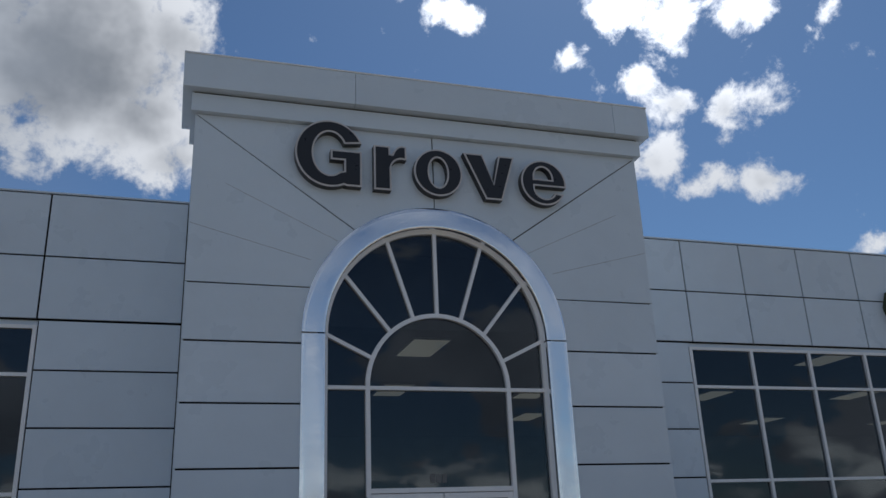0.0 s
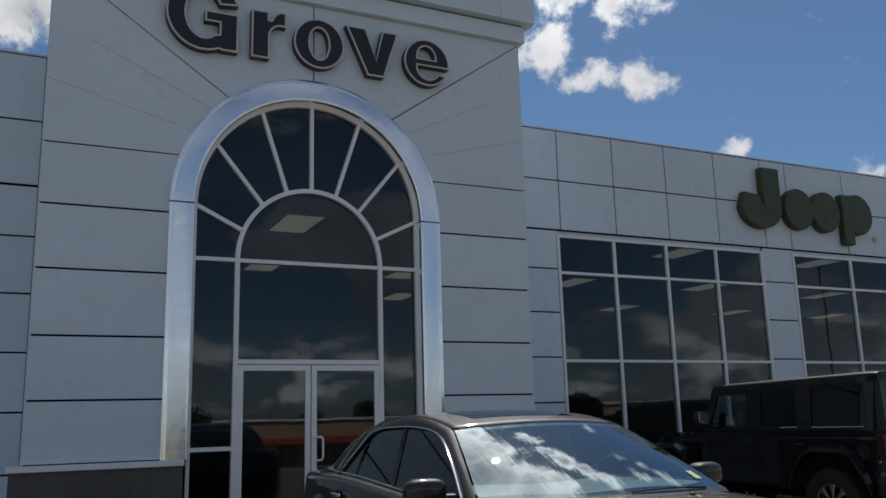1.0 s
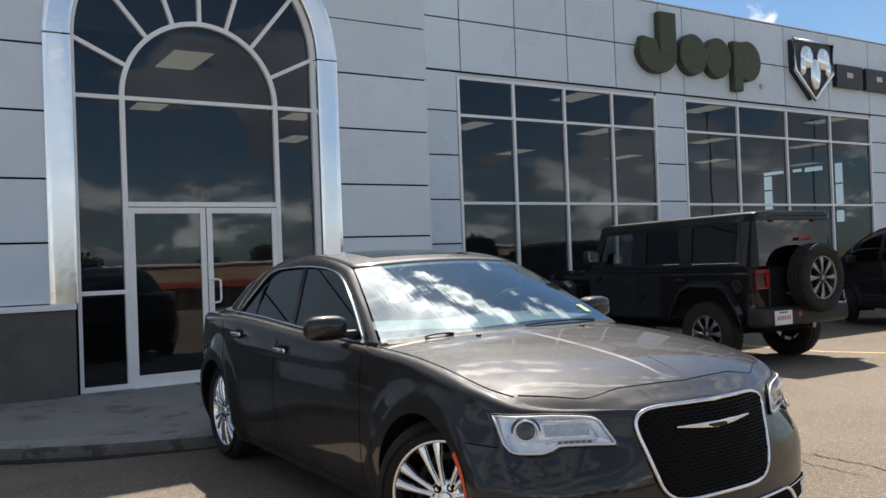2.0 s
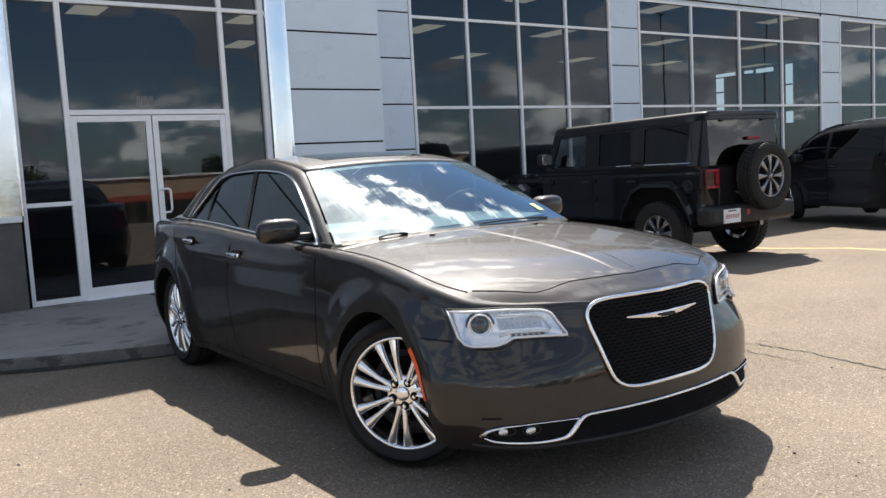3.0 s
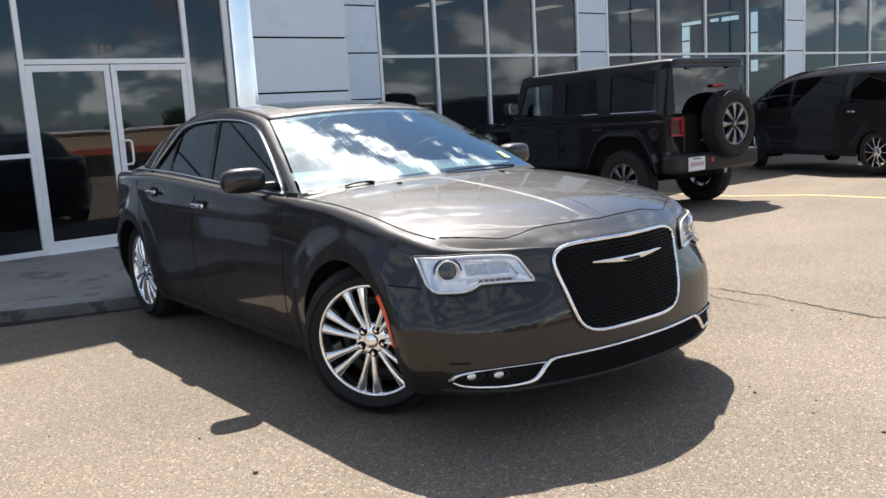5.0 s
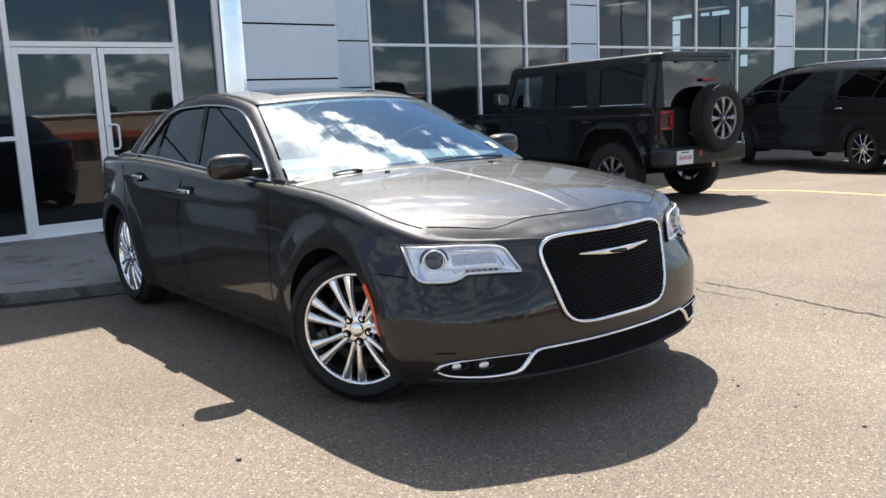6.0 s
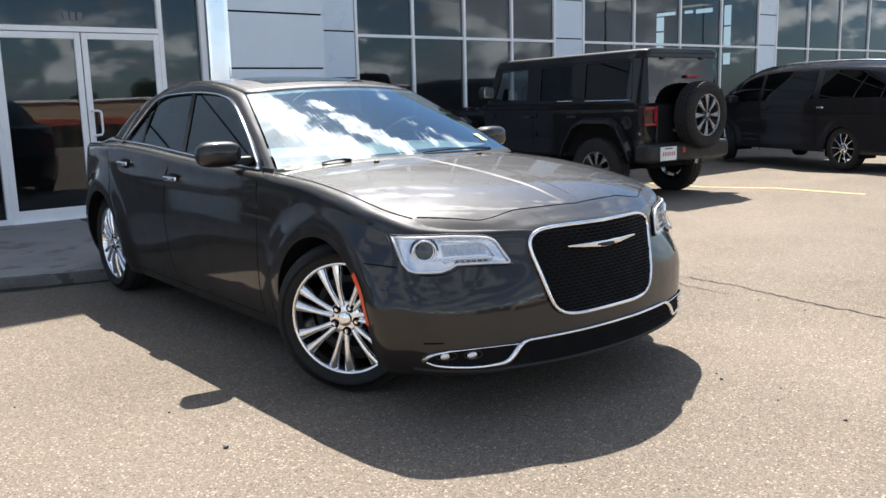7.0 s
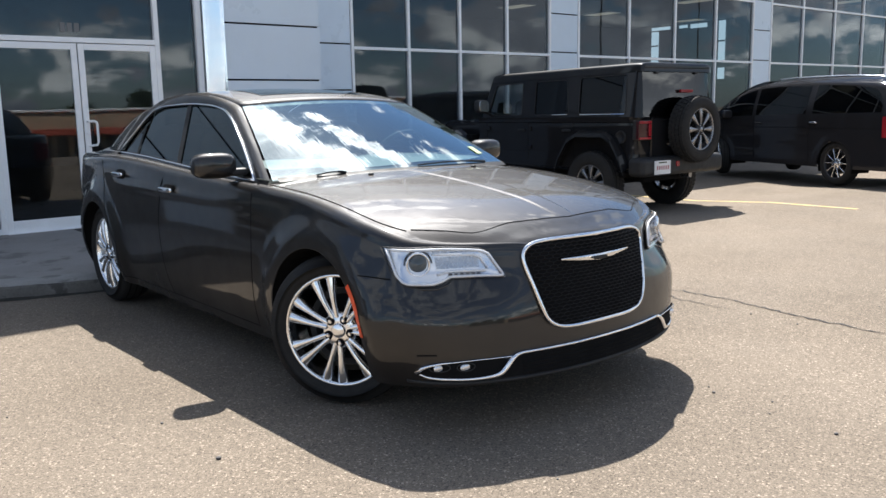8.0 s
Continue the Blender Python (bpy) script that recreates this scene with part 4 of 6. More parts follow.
# cabin
belt = curve([(-2.05, 1.125), (-1.33, 1.105), (-0.9, 1.092), (-0.1, 1.050), (0.5, 1.022), (0.95, 1.008)])


def side_y(z):
    return 0.825 - 0.50 * (z - 1.05)


def screen(t, v):
    """Windscreen: t from the cowl (0) to the header (1), v from -1 to 1."""
    base = Vector((1.08 - 0.15 * v * v, 0.83 * v, 1.040 - 0.020 * v * v))
    head = Vector((0.28 - 0.07 * v * v, 0.61 * v, 1.434 - 0.032 * v * v))
    p = base.lerp(head, t)
    return p + Vector((0.35, 0, 0.9)) * 0.018 * math.sin(math.pi * t) * (1 - 0.5 * v * v)


def rear_screen(t, v):
    base = Vector((-2.02 + 0.10 * v * v, 0.66 * v, 1.125))
    head = Vector((-1.20 + 0.10 * v * v, 0.60 * v, 1.462 - 0.022 * v * v))
    p = base.lerp(head, t)
    return p + Vector((-0.4, 0, 0.9)) * 0.04 * math.sin(math.pi * t)


def roof_at(t, v):
    a, b = screen(1, v), rear_screen(1, v)
    p = a.lerp(b, t)
    p.z += 0.075 * math.sin(math.pi * t) ** 0.8
    return p


V = [-1 + i / 10 for i in range(21)]
part("roof", thick(sheet([[roof_at(t / 14, v) for v in V] for t in range(15)]), 0.012), GREY_PAINT, sedan, smooth=True)
part("sunroof", sheet([[roof_at(0.16 + 0.3 * t / 6, v * 0.62) + Vector((0, 0, 0.003)) for v in V] for t in range(7)]), CAR_GLASS, sedan, "dark glass sunroof panel", smooth=True)
part("windscreen", sheet([[screen(t / 14, v * 0.985) for v in V] for t in range(15)]), SCREEN_GLASS, sedan, "sloping windscreen that mirrors sky and clouds", smooth=True)
part("rear_window", sheet([[rear_screen(t / 10, v * 0.985) for v in V] for t in range(11)]), CAR_GLASS, sedan, smooth=True)
part("screen_band", sheet([[screen(t, v * 0.985) - Vector((0, 0, 0.004)) for v in V] for t in (0.0, 0.05)]), BLACK_PLASTIC, sedan, smooth=True)
part("screen_header_band", sheet([[screen(t, v * 0.985) - Vector((0, 0, 0.004)) for v in V] for t in (0.955, 1.0)]), BLACK_PLASTIC, sedan, smooth=True)

# window outline of the side: (station, height) by how far along the upper edge
upper = curve([(-1.33, 1.112), (-1.185, 1.256), (-1.077, 1.350), (-1.0, 1.392), (-0.85, 1.418), (-0.44, 1.428), (-0.13, 1.416), (0.085, 1.388), (0.2, 1.35), (0.4, 1.25), (0.60, 1.135), (0.78, 1.022)])


def window_edge(s):
    """The upper edge of the side windows, s from 0 (front) to 1 (rear)."""
    u = 0.78 - (0.78 + 1.33) * s
    z = upper(u)
    return Vector((u, side_y(z), z))


def frame_edge(s):
    """The outer edge of the side frame: screen edge, roof edge, rear screen edge."""
    if s < 0.27:
        return screen(s / 0.27, 1.0)
    if s < 0.72:
        return roof_at((s - 0.27) / 0.45, 1.0)
    return rear_screen(1 - (s - 0.72) / 0.28, 1.0)


S = [i / 60 for i in range(61)]
for side in (-1, 1):
    flip = Vector((1, side, 1))
    rows = []
    for s in S:
        a, b = window_edge(s), frame_edge(s)
        out = Vector((0, 0.6, 0.5))
        rows.append([(a.lerp(b, k / 6) + out * 0.018 * math.sin(math.pi * k / 6)) * flip for k in range(7)])
    part("side_frame", sheet(rows), GREY_PAINT, sedan, smooth=True)
    # foot of the rear pillar, from the window's end back to the boot lid
    foot = []
    for i in range(13):
        t = i / 12
        a = Vector((-1.33 - 0.72 * t, side_y(1.11) + 0.03 - 0.10 * t * t, 1.085 - 0.01 * t))
        b = window_edge(1.0).lerp(rear_screen(0.0, 1.0), t)
        foot.append([(a.lerp(b, k / 4) + Vector((0, 0.6, 0.5)) * 0.010 * math.sin(math.pi * k / 4)) * flip for k in range(5)])
    part("pillar_foot", sheet(foot), GREY_PAINT, sedan, smooth=True)
    part("pillar_foot", sheet([[Vector((u, side_y(z) + 0.004, z)) * flip for z in (belt(u) - 0.05, belt(u) + 0.012)] for u in [0.95 - 2.3 * i / 30 for i in range(31)]]), GREY_PAINT, sedan, smooth=True)
    for a, b, name in ((0.74, -0.27, "front_window"), (-0.271, -1.00, "rear_side_window"), (-1.03, -1.32, "quarter_window")):
        cols = []
        for i in range(17):
            u = a + (b - a) * i / 16
            lo, hi = belt(u) + 0.008, max(upper(u) - 0.006, belt(u) + 0.009)
            cols.append([Vector((u, side_y(z) - 0.012, z)) * flip for z in (lo, (lo + hi) / 2, hi)])
        part(name, sheet(cols), CAR_GLASS, sedan, "dark tinted side window", smooth=True)
    for a, b, name in ((-0.24, -0.30, "centre_pillar"), (-1.00, -1.03, "window_divider")):
        part(name, sheet([[Vector((u - 0.19 * k * (name == "centre_pillar") - 0.05 * k * (name != "centre_pillar"), side_y(z) - 0.006, z)) * flip for k, z in ((0, belt(u)), (1, upper(u - 0.12)))] for u in (a, b)]), BLACK_PLASTIC, sedan)
    # bright strip round the windows
    strip = [window_edge(s) * flip + Vector((0, side * 0.004, 0)) for s in S]
    part("window_trim", tube(strip, 0.008, 6), CHROME_TRIM, sedan, "bright chrome window surround", smooth=True)
    sill = [Vector((u, side_y(belt(u)) + 0.006, belt(u) + 0.004)) * flip for u in [0.80 - 2.13 * i / 40 for i in range(41)]]
    part("belt_trim", tube(sill, 0.008, 6), CHROME_TRIM, sedan, "bright chrome belt strip", smooth=True)

    # seams of the doors
    def seam(points):
        part("door_seam", tube([Vector((u, flank(u, z) - 0.0015, z)) * flip for u, z in points], 0.0036, 5), DARK_GAP, sedan)

    seam([(0.86 + 0.04 * math.sin(i / 14 * 3), 0.27 + 0.74 * i / 14) for i in range(15)])
    seam([(-0.27 - 0.07 * math.sin(i / 14 * math.pi), 0.25 + 0.78 * i / 14) for i in range(15)])
    seam([(-1.08 - 0.34 * (max(i - 5, 0) / 11) ** 0.8, 0.25 + 0.80 * i / 16) for i in range(17)])
    seam([(0.86 - 1.94 * i / 24, 0.255) for i in range(25)])
    seam([(1.89 + 0.15 * i / 6, 0.677 - 0.004 * i / 6) for i in range(7)])
    # handles
    for u, z in ((-0.16, 0.918), (-1.01, 0.972)):
        y = side * (flank(u, z) + 0.012)
        part("door_handle", blob(0.10, 0.014, 0.017, 3.0, 12, at=(u, y + side * 0.014, z)), CHROME_TRIM, sedan, "chrome door handle", smooth=True)
        part("handle_cup", blob(0.085, 0.006, 0.036, 3.0, 12, at=(u, y - side * 0.012, z - 0.004)), DARK_GAP, sedan, smooth=True)
    # mirror
    m = part("wing_mirror", blob(0.072, 0.118, 0.068, 3.2, 16), GREY_PAINT, sedan, "painted wing mirror with dark glass", smooth=True, at=pose(0.585, side * 0.975, 1.092, 0, 0, side * 8))
    part("mirror_glass", blob(0.008, 0.100, 0.055, 4.0, 12, at=(-0.070, 0, 0)), MIRROR, m, smooth=True)
    part("mirror_foot", blob(0.035, 0.09, 0.022, 3.0, 12, at=(0.02, -side * 0.12, -0.038)), BLACK_PLASTIC, m, smooth=True)
    # amber reflector on the bumper beside the wheel
    part("side_marker", sheet([[Vector((1.525 + r * math.cos(radians(a)), flank(1.525 + r * math.cos(radians(a)), 0.36 + r * math.sin(radians(a))) + 0.003, 0.36 + r * math.sin(radians(a)))) * flip for r in (ARCH + 0.001, ARCH + 0.014, ARCH + 0.027)] for a in range(8, 42, 3)]), AMBER, sedan, "orange side reflector")

# bonnet seams and washer jets
edge_v = lambda u: flank(u, corner(u)[0] - 1e-4) - 0.022 - 0.035 * min(max((u - 1.85) / 0.2, 0), 1) ** 2
part("bonnet_seam", tube([Vector((lean(u, 0.9), edge_v(u), crown(u, edge_v(u)) + 0.0005)) for u in [0.95 + 1.06 * i / 30 for i in range(31)]], 0.0035, 5), DARK_GAP, sedan)
part("bonnet_seam", tube([Vector((lean(u, 0.9), -edge_v(u), crown(u, edge_v(u)) + 0.0005)) for u in [0.95 + 1.06 * i / 30 for i in range(31)]], 0.0035, 5), DARK_GAP, sedan)
front_edge = []
for i in range(49):
    v = -0.755 + 1.51 * i / 48
    u = lip(v)
    front_edge.append(Vector((lean(u, 0.87), v, crown(u, v) + 0.0005)))
part("bonnet_seam", tube(front_edge, 0.0026, 5), DARK_GAP, sedan)
for side in (-1, 1):
    part("washer_jet", blob(0.014, 0.014, 0.008, 2.5, 8, at=(1.16, side * 0.36, crown(1.16, 0.36) + 0.004)), BLACK_PLASTIC, sedan, smooth=True)
# cowl and wipers
part("cowl", sheet([[screen(0.0, v * 0.96) + Vector((0.018 * k - 0.004, 0, 0.012 - 0.010 * k)) for v in V] for k in (0, 1, 2)]), BLACK_PLASTIC, sedan, smooth=True)
for foot, tip, low, high in ((0.60, 0.02, 0.022, 0.022), (-0.44, -0.60, 0.006, 0.0)):
    arm = []
    for i in range(13):
        t = i / 12
        v = foot + (tip - foot) * t
        p = screen(low + (high - low) * t, v / 0.83)
        arm.append(p + Vector((0.010, 0, 0.009 + 0.008 * math.sin(math.pi * t))))
    part("wiper", tube(arm, [0.0075] * 4 + [0.0045] * 9, 6), BLACK_PLASTIC, sedan, "black wiper arm and blade")
part("sticker", sheet([[screen(t, v) + Vector((0.003, 0, 0.004)) for v in (0.80, 0.87)] for t in (0.14, 0.24)]), STICKER, sedan, "small yellow windscreen sticker")

# nose: a patch of the front, columns from v0 to v1 between two heights


def patch(v0, v1, lo, hi, off, cols=24, rows=8):
    out = []
    for i in range(cols + 1):
        v = v0 + (v1 - v0) * i / cols
        a, b = lo(v), hi(v)
        col = []
        for j in range(rows + 1):
            z = a + (b - a) * j / rows
            k = min(abs(v) / 0.93, 1) ** 3
            col.append(Vector((nose(v, z) + off * (1 - 0.5 * k), v + math.copysign(off * k, v), z)))
        out.append(col)
    return out


# grille
GZ = 0.612


def grille_half(z):
    return 0.325 + 0.088 * min(max((z - 0.44) / 0.34, 0), 1)


def grille_outline(n=96, grow=0.0):
    """A rounded trapezium in (v, z)."""
    pts = []
    for i in range(n):
        a = 2 * math.pi * i / n
        c, s = math.copysign(abs(math.cos(a)) ** 0.36, math.cos(a)), math.copysign(abs(math.sin(a)) ** 0.36, math.sin(a))
        z = GZ + (0.192 + grow) * s
        pts.append(((grille_half(z) + grow) * c, z))
    return pts


ring = [Vector((nose(v, z) + 0.009, v, z)) for v, z in grille_outline()]
part("grille_frame", tube(ring + ring[:2], 0.0095, 8, cap=False), CHROME_TRIM, sedan, "chrome grille surround", smooth=True)
bm = bmesh.new()
outline = grille_outline(64, -0.004)
middle = bm.verts.new((nose(0, GZ) + 0.012, 0, GZ))
rings_at = [i / 9 for i in range(1, 10)]
rows = [[bm.verts.new((nose(v * k, GZ + (z - GZ) * k) + 0.012 - 0.006 * (k == 1.0), v * k, GZ + (z - GZ) * k)) for v, z in outline] for k in rings_at]
for j in range(64):
    bm.faces.new((middle, rows[0][j], rows[0][(j + 1) % 64]))
    for a, b in zip(rows, rows[1:]):
        bm.faces.new((a[j], b[j], b[(j + 1) % 64], a[(j + 1) % 64]))
part("grille_back", bm, DARK_GAP, sedan)
# mesh of the grille: flattened six-sided cells
bm = bmesh.new()
cw, ch = 0.040, 0.019
for r in range(-13, 14):
    for c in range(-11, 12):
        v0, z0 = (c + (0.5 if r % 2 else 0)) * cw, GZ + r * ch * 0.78
        pts = [(v0 + cw * 0.5 * math.cos(radians(60 * k + 30)) / 0.866, z0 + ch * 0.52 * math.sin(radians(60 * k + 30))) for k in range(6)]
        if any(abs(v) > grille_half(z) - 0.012 or abs(z - GZ) > 0.181 for v, z in pts):
            continue
        bm.faces.new([bm.verts.new((nose(v, z) + 0.014, v, z)) for v, z in pts])
bmesh.ops.remove_doubles(bm, verts=bm.verts[:], dist=0.004)
bmesh.ops.wireframe(bm, faces=bm.faces[:], thickness=0.0055, use_replace=True, use_boundary=True, use_even_offset=True)
tagged(part("grille_mesh", bm, GRILLE_BLACK, sedan, "black honeycomb grille mesh"), kind="stuff")
# plain winged bar on the grille
wing_shape = []
for i in range(25):
    v = -0.225 + 0.45 * i / 24
    wing_shape.append((v, 0.710 - 0.012 * (1 - (abs(v) / 0.225)) + 0.004, 0.003 + 0.011 * (1 - (abs(v) / 0.225) ** 1.4)))
part("grille_badge", thick(sheet([[Vector((nose(v, z) + 0.024, v, z + d * h)) for d in (-1, -0.3, 0.3, 1)] for v, z, h in wing_shape]), 0.008), CHROME_TRIM, sedan, "plain winged chrome bar", smooth=True)
part("badge_centre", blob(0.004, 0.05, 0.009, 2.5, 10, at=(nose(0, 0.702) + 0.030, 0, 0.702)), BLACK_PLASTIC, sedan, smooth=True)

LAMP_IN = 0.485
LAMP_LOW = curve([(LAMP_IN, 0.666), (0.61, 0.672), (0.69, 0.673), (0.73, 0.657), (0.77, 0.648), (0.84, 0.650), (0.862, 0.661), (0.878, 0.71)])
LAMP_HIGH = curve([(LAMP_IN, 0.672), (0.512, 0.725), (0.538, 0.772), (0.57, 0.787), (0.65, 0.795), (0.716, 0.799), (0.84, 0.800), (0.878, 0.802)])
FOG_LOW = curve([(0.50, 0.262), (0.566, 0.254), (0.668, 0.252), (0.764, 0.256), (0.83, 0.266), (0.853, 0.285)])
FOG_HIGH = curve([(0.48, 0.336), (0.668, 0.338), (0.77, 0.333), (0.82, 0.322), (0.843, 0.308), (0.853, 0.290)])
for side in (-1, 1):
    # headlamp
    lo = lambda v: LAMP_LOW(abs(v))
    hi = lambda v: LAMP_HIGH(abs(v))
    cells = patch(side * LAMP_IN, side * 0.878, lo, hi, 0.004, 34, 8)
    lamp = part("headlamp", sheet(cells), LAMP_SHELL, sedan, "clear headlamp with silver housing", smooth=True)
    rim_line = [r[-1] for r in patch(side * LAMP_IN, side * 0.878, lo, hi, 0.014, 34, 8)] + [r[0] for r in patch(side * 0.878, side * LAMP_IN, lo, hi, 0.014, 34, 8)]
    part("lamp_gasket", tube([p - Vector((0.006, 0, 0)) for p in rim_line] + [rim_line[0] - Vector((0.006, 0, 0))], 0.0045, 6), BLACK_PLASTIC, lamp, smooth=True)
    inner_rim = [r[-1] for r in patch(side * (LAMP_IN + 0.009), side * 0.871, lambda v: lo(v) + 0.007, lambda v: hi(v) - 0.007, 0.016, 34, 8)] + [r[0] for r in patch(side * 0.871, side * (LAMP_IN + 0.009), lambda v: lo(v) + 0.007, lambda v: hi(v) - 0.007, 0.016, 34, 8)]
    part("lamp_edge", tube(inner_rim + inner_rim[:1], 0.0055, 6), LAMP_WHITE, lamp, smooth=True)
    turn = pose(nose(side * 0.800, 0.735) + 0.004, side * 0.800, 0.734, 0, 0, 90 + side * 34)
    part("projector_ring", lathe([(0.050, 0.02), (0.052, -0.010), (0.046, -0.018), (0.041, -0.006), (0.039, 0.01)], 36), CHROME_TRIM, lamp, smooth=True, at=turn)
    part("projector_shroud", lathe([(0.060, 0.012), (0.060, 0.002), (0.053, 0.002)], 36), BLACK_PLASTIC, lamp, at=turn)
    part("projector", lathe([(0.040, 0.01), (0.036, -0.006), (0.024, -0.016), (0.0005, -0.020)], 28), CAR_GLASS, lamp, smooth=True, at=turn)
    part("projector_back", lathe([(0.040, 0.012), (0.0005, 0.013)], 24), MACHINED, lamp, at=turn)
    # high-beam bowl, the light blade round it and the row of small cells below
    part("lamp_reflector", sheet(patch(side * 0.575, side * 0.735, lambda v: 0.712, lambda v: 0.758, 0.007, 14, 3)), BOWL, lamp, "grey high-beam bowl", smooth=True)
    blade = [(0.75, 0.772), (0.60, 0.764), (0.572, 0.752), (0.548, 0.705), (0.560, 0.697), (0.70, 0.700), (0.745, 0.690)]
    part("light_blade", tube([Vector((nose(side * v, z) + 0.013, side * v, z)) for v, z in blade], 0.0055, 6), LAMP_WHITE, lamp, smooth=True)
    for k in range(6):
        v = 0.585 + 0.021 * k
        part("lamp_cell", sheet(patch(side * (v - 0.007), side * (v + 0.007), lambda v: 0.679, lambda v: 0.692, 0.012, 2, 2)), BLACK_PLASTIC, lamp)
    for k in range(8):
        v = 0.60 + 0.022 * k
        part("lamp_cell", sheet(patch(side * (v - 0.008), side * (v + 0.008), lambda v: 0.776, lambda v: 0.785, 0.012, 2, 2)), BOWL, lamp)
    part("lamp_cover", sheet(patch(side * (LAMP_IN + 0.003), side * 0.876, lo, hi, 0.026, 34, 8)), LENS, lamp, smooth=True)
    # narrow slit in the bumper above the fog lamp
    part("bumper_slit", tube([Vector((nose(side * v, 0.366) + 0.001, side * v, 0.366)) for v in (0.80, 0.82, 0.84, 0.86)], 0.0035, 5), DARK_GAP, sedan)
    # swept crease under the lamp
    swell = [(0.86, 0.645), (0.80, 0.632), (0.75, 0.632), (0.715, 0.645), (0.69, 0.662)]
    part("lamp_crease", tube([Vector((nose(side * v, z) - 0.004, side * v, z)) for v, z in swell], [0.004, 0.007, 0.007, 0.006, 0.003], 6), GREY_PAINT, sedan, smooth=True)
    # fog lamp pocket with chrome edge
    flo = lambda v: FOG_LOW(abs(v))
    fhi = lambda v: FOG_HIGH(abs(v))
    pocket = part("fog_pocket", sheet(patch(side * 0.53, side * 0.853, flo, fhi, 0.004, 24, 5)), DARK_GAP, sedan, "black fog lamp recess", smooth=True)
    rim_pts = [r[-1] for r in patch(side * 0.49, side * 0.853, flo, fhi, 0.008, 28, 5)]
    part("pocket_trim", tube(rim_pts, [0.0025] * 20 + [0.0028 + 0.0007 * k for k in range(9)], 6), CHROME_TRIM, pocket, smooth=True)
    for v in (0.70, 0.79):
        p = Vector((nose(v, 0.312) + 0.002, side * v, 0.312))
        part("fog_lamp", blob(0.010, 0.030, 0.014, 2.5, 10, at=p), LAMP_SHELL, pocket, smooth=True)
        part("fog_bezel", tube([Vector((nose(v + 0.034 * math.cos(a), 0.312 + 0.018 * math.sin(a)) + 0.005, side * (v + 0.034 * math.cos(a)), 0.312 + 0.018 * math.sin(a))) for a in (2 * math.pi * i / 16 for i in range(17))], 0.003, 5), BLACK_PLASTIC, pocket, smooth=True)

# lower grille with its chrome bar
low_edge = curve([(0.0, 0.344), (0.455, 0.344), (0.485, 0.336), (0.515, 0.308), (0.545, 0.276), (0.575, 0.256)])
low_hi = lambda v: low_edge(abs(v))
low_lo = lambda v: 0.243 + 0.008 * (abs(v) / 0.56) ** 3
part("lower_grille", sheet(patch(-0.575, 0.575, low_lo, low_hi, 0.006, 48, 5)), DARK_GAP, sedan, "black lower grille", smooth=True)
for k in range(1, 5):
    z = 0.243 + 0.019 * k
    part("lower_slat", tube([Vector((nose(v, z) + 0.008, v, z)) for v in [-0.46 + 0.92 * i / 24 for i in range(25)]], 0.0035, 5), DARK_GAP, sedan)
bar_pts = [Vector((nose(v, 0.346) + 0.010, v, 0.346)) for v in [-0.465 + 0.93 * i / 40 for i in range(41)]]
part("bumper_bar", tube(bar_pts, 0.0065, 8), CHROME_TRIM, sedan, "chrome bar across the lower bumper", smooth=True)
for side in (-1, 1):
    swoop_v = curve([(0, 0.455), (1, 0.485), (2, 0.513), (3, 0.537), (4, 0.562), (5, 0.595), (6, 0.67), (7, 0.76), (8, 0.82), (9, 0.848)])
    swoop_z = curve([(0, 0.346), (1, 0.340), (2, 0.321), (3, 0.294), (4, 0.271), (5, 0.262), (6, 0.258), (7, 0.261), (8, 0.269), (9, 0.284)])
    swell = curve([(0, 0.0065), (1, 0.0085), (2, 0.0125), (3, 0.0145), (4, 0.0125), (5, 0.0085), (6, 0.0070), (8, 0.0062), (9, 0.0045)])
    swoop = [Vector((nose(swoop_v(k), swoop_z(k)) + 0.009, side * swoop_v(k), swoop_z(k))) for k in [i / 4 for i in range(37)]]
    part("bumper_bar", tube(swoop, [swell(i / 4) for i in range(37)], 8), CHROME_TRIM, sedan, "chrome strip sweeping under the fog lamps", smooth=True)
part("air_dam", tube([Vector((nose(v, 0.238) + 0.002, v, 0.236 + 0.01 * (abs(v) / 0.86) ** 4)) for v in [-0.86 + 1.72 * i / 60 for i in range(61)]], 0.009, 6), BLACK_PLASTIC, sedan, "black plastic lip under the bumper", smooth=True)
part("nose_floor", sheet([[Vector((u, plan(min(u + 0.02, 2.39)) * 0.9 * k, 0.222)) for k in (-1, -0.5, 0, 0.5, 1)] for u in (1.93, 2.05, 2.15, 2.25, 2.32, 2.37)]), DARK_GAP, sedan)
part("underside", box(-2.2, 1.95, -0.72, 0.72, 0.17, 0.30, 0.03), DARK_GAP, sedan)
part("cabin_deck", box(-1.75, 0.60, -0.76, 0.76, 0.98, 1.068, 0.01), CABIN, sedan)
part("dashboard", sheet([[Vector((0.48 + 0.46 * k - 0.14 * v * v * k, 0.74 * v, 1.092 - 0.030 * k + 0.006 * math.sin(6 * v))) for v in V] for k in (0, 0.5, 1)]), DASH, sedan, smooth=True)
for v in (-0.38, 0.38):
    for u in (-0.35, -1.15):
        part("seat_back", blob(0.09, 0.24, 0.16, 3.0, 10, at=(u, v, 1.14)), CABIN, sedan, smooth=True)
        part("headrest", blob(0.05, 0.13, 0.08, 3.0, 10, at=(u - 0.04, v, 1.31)), CABIN, sedan, smooth=True)
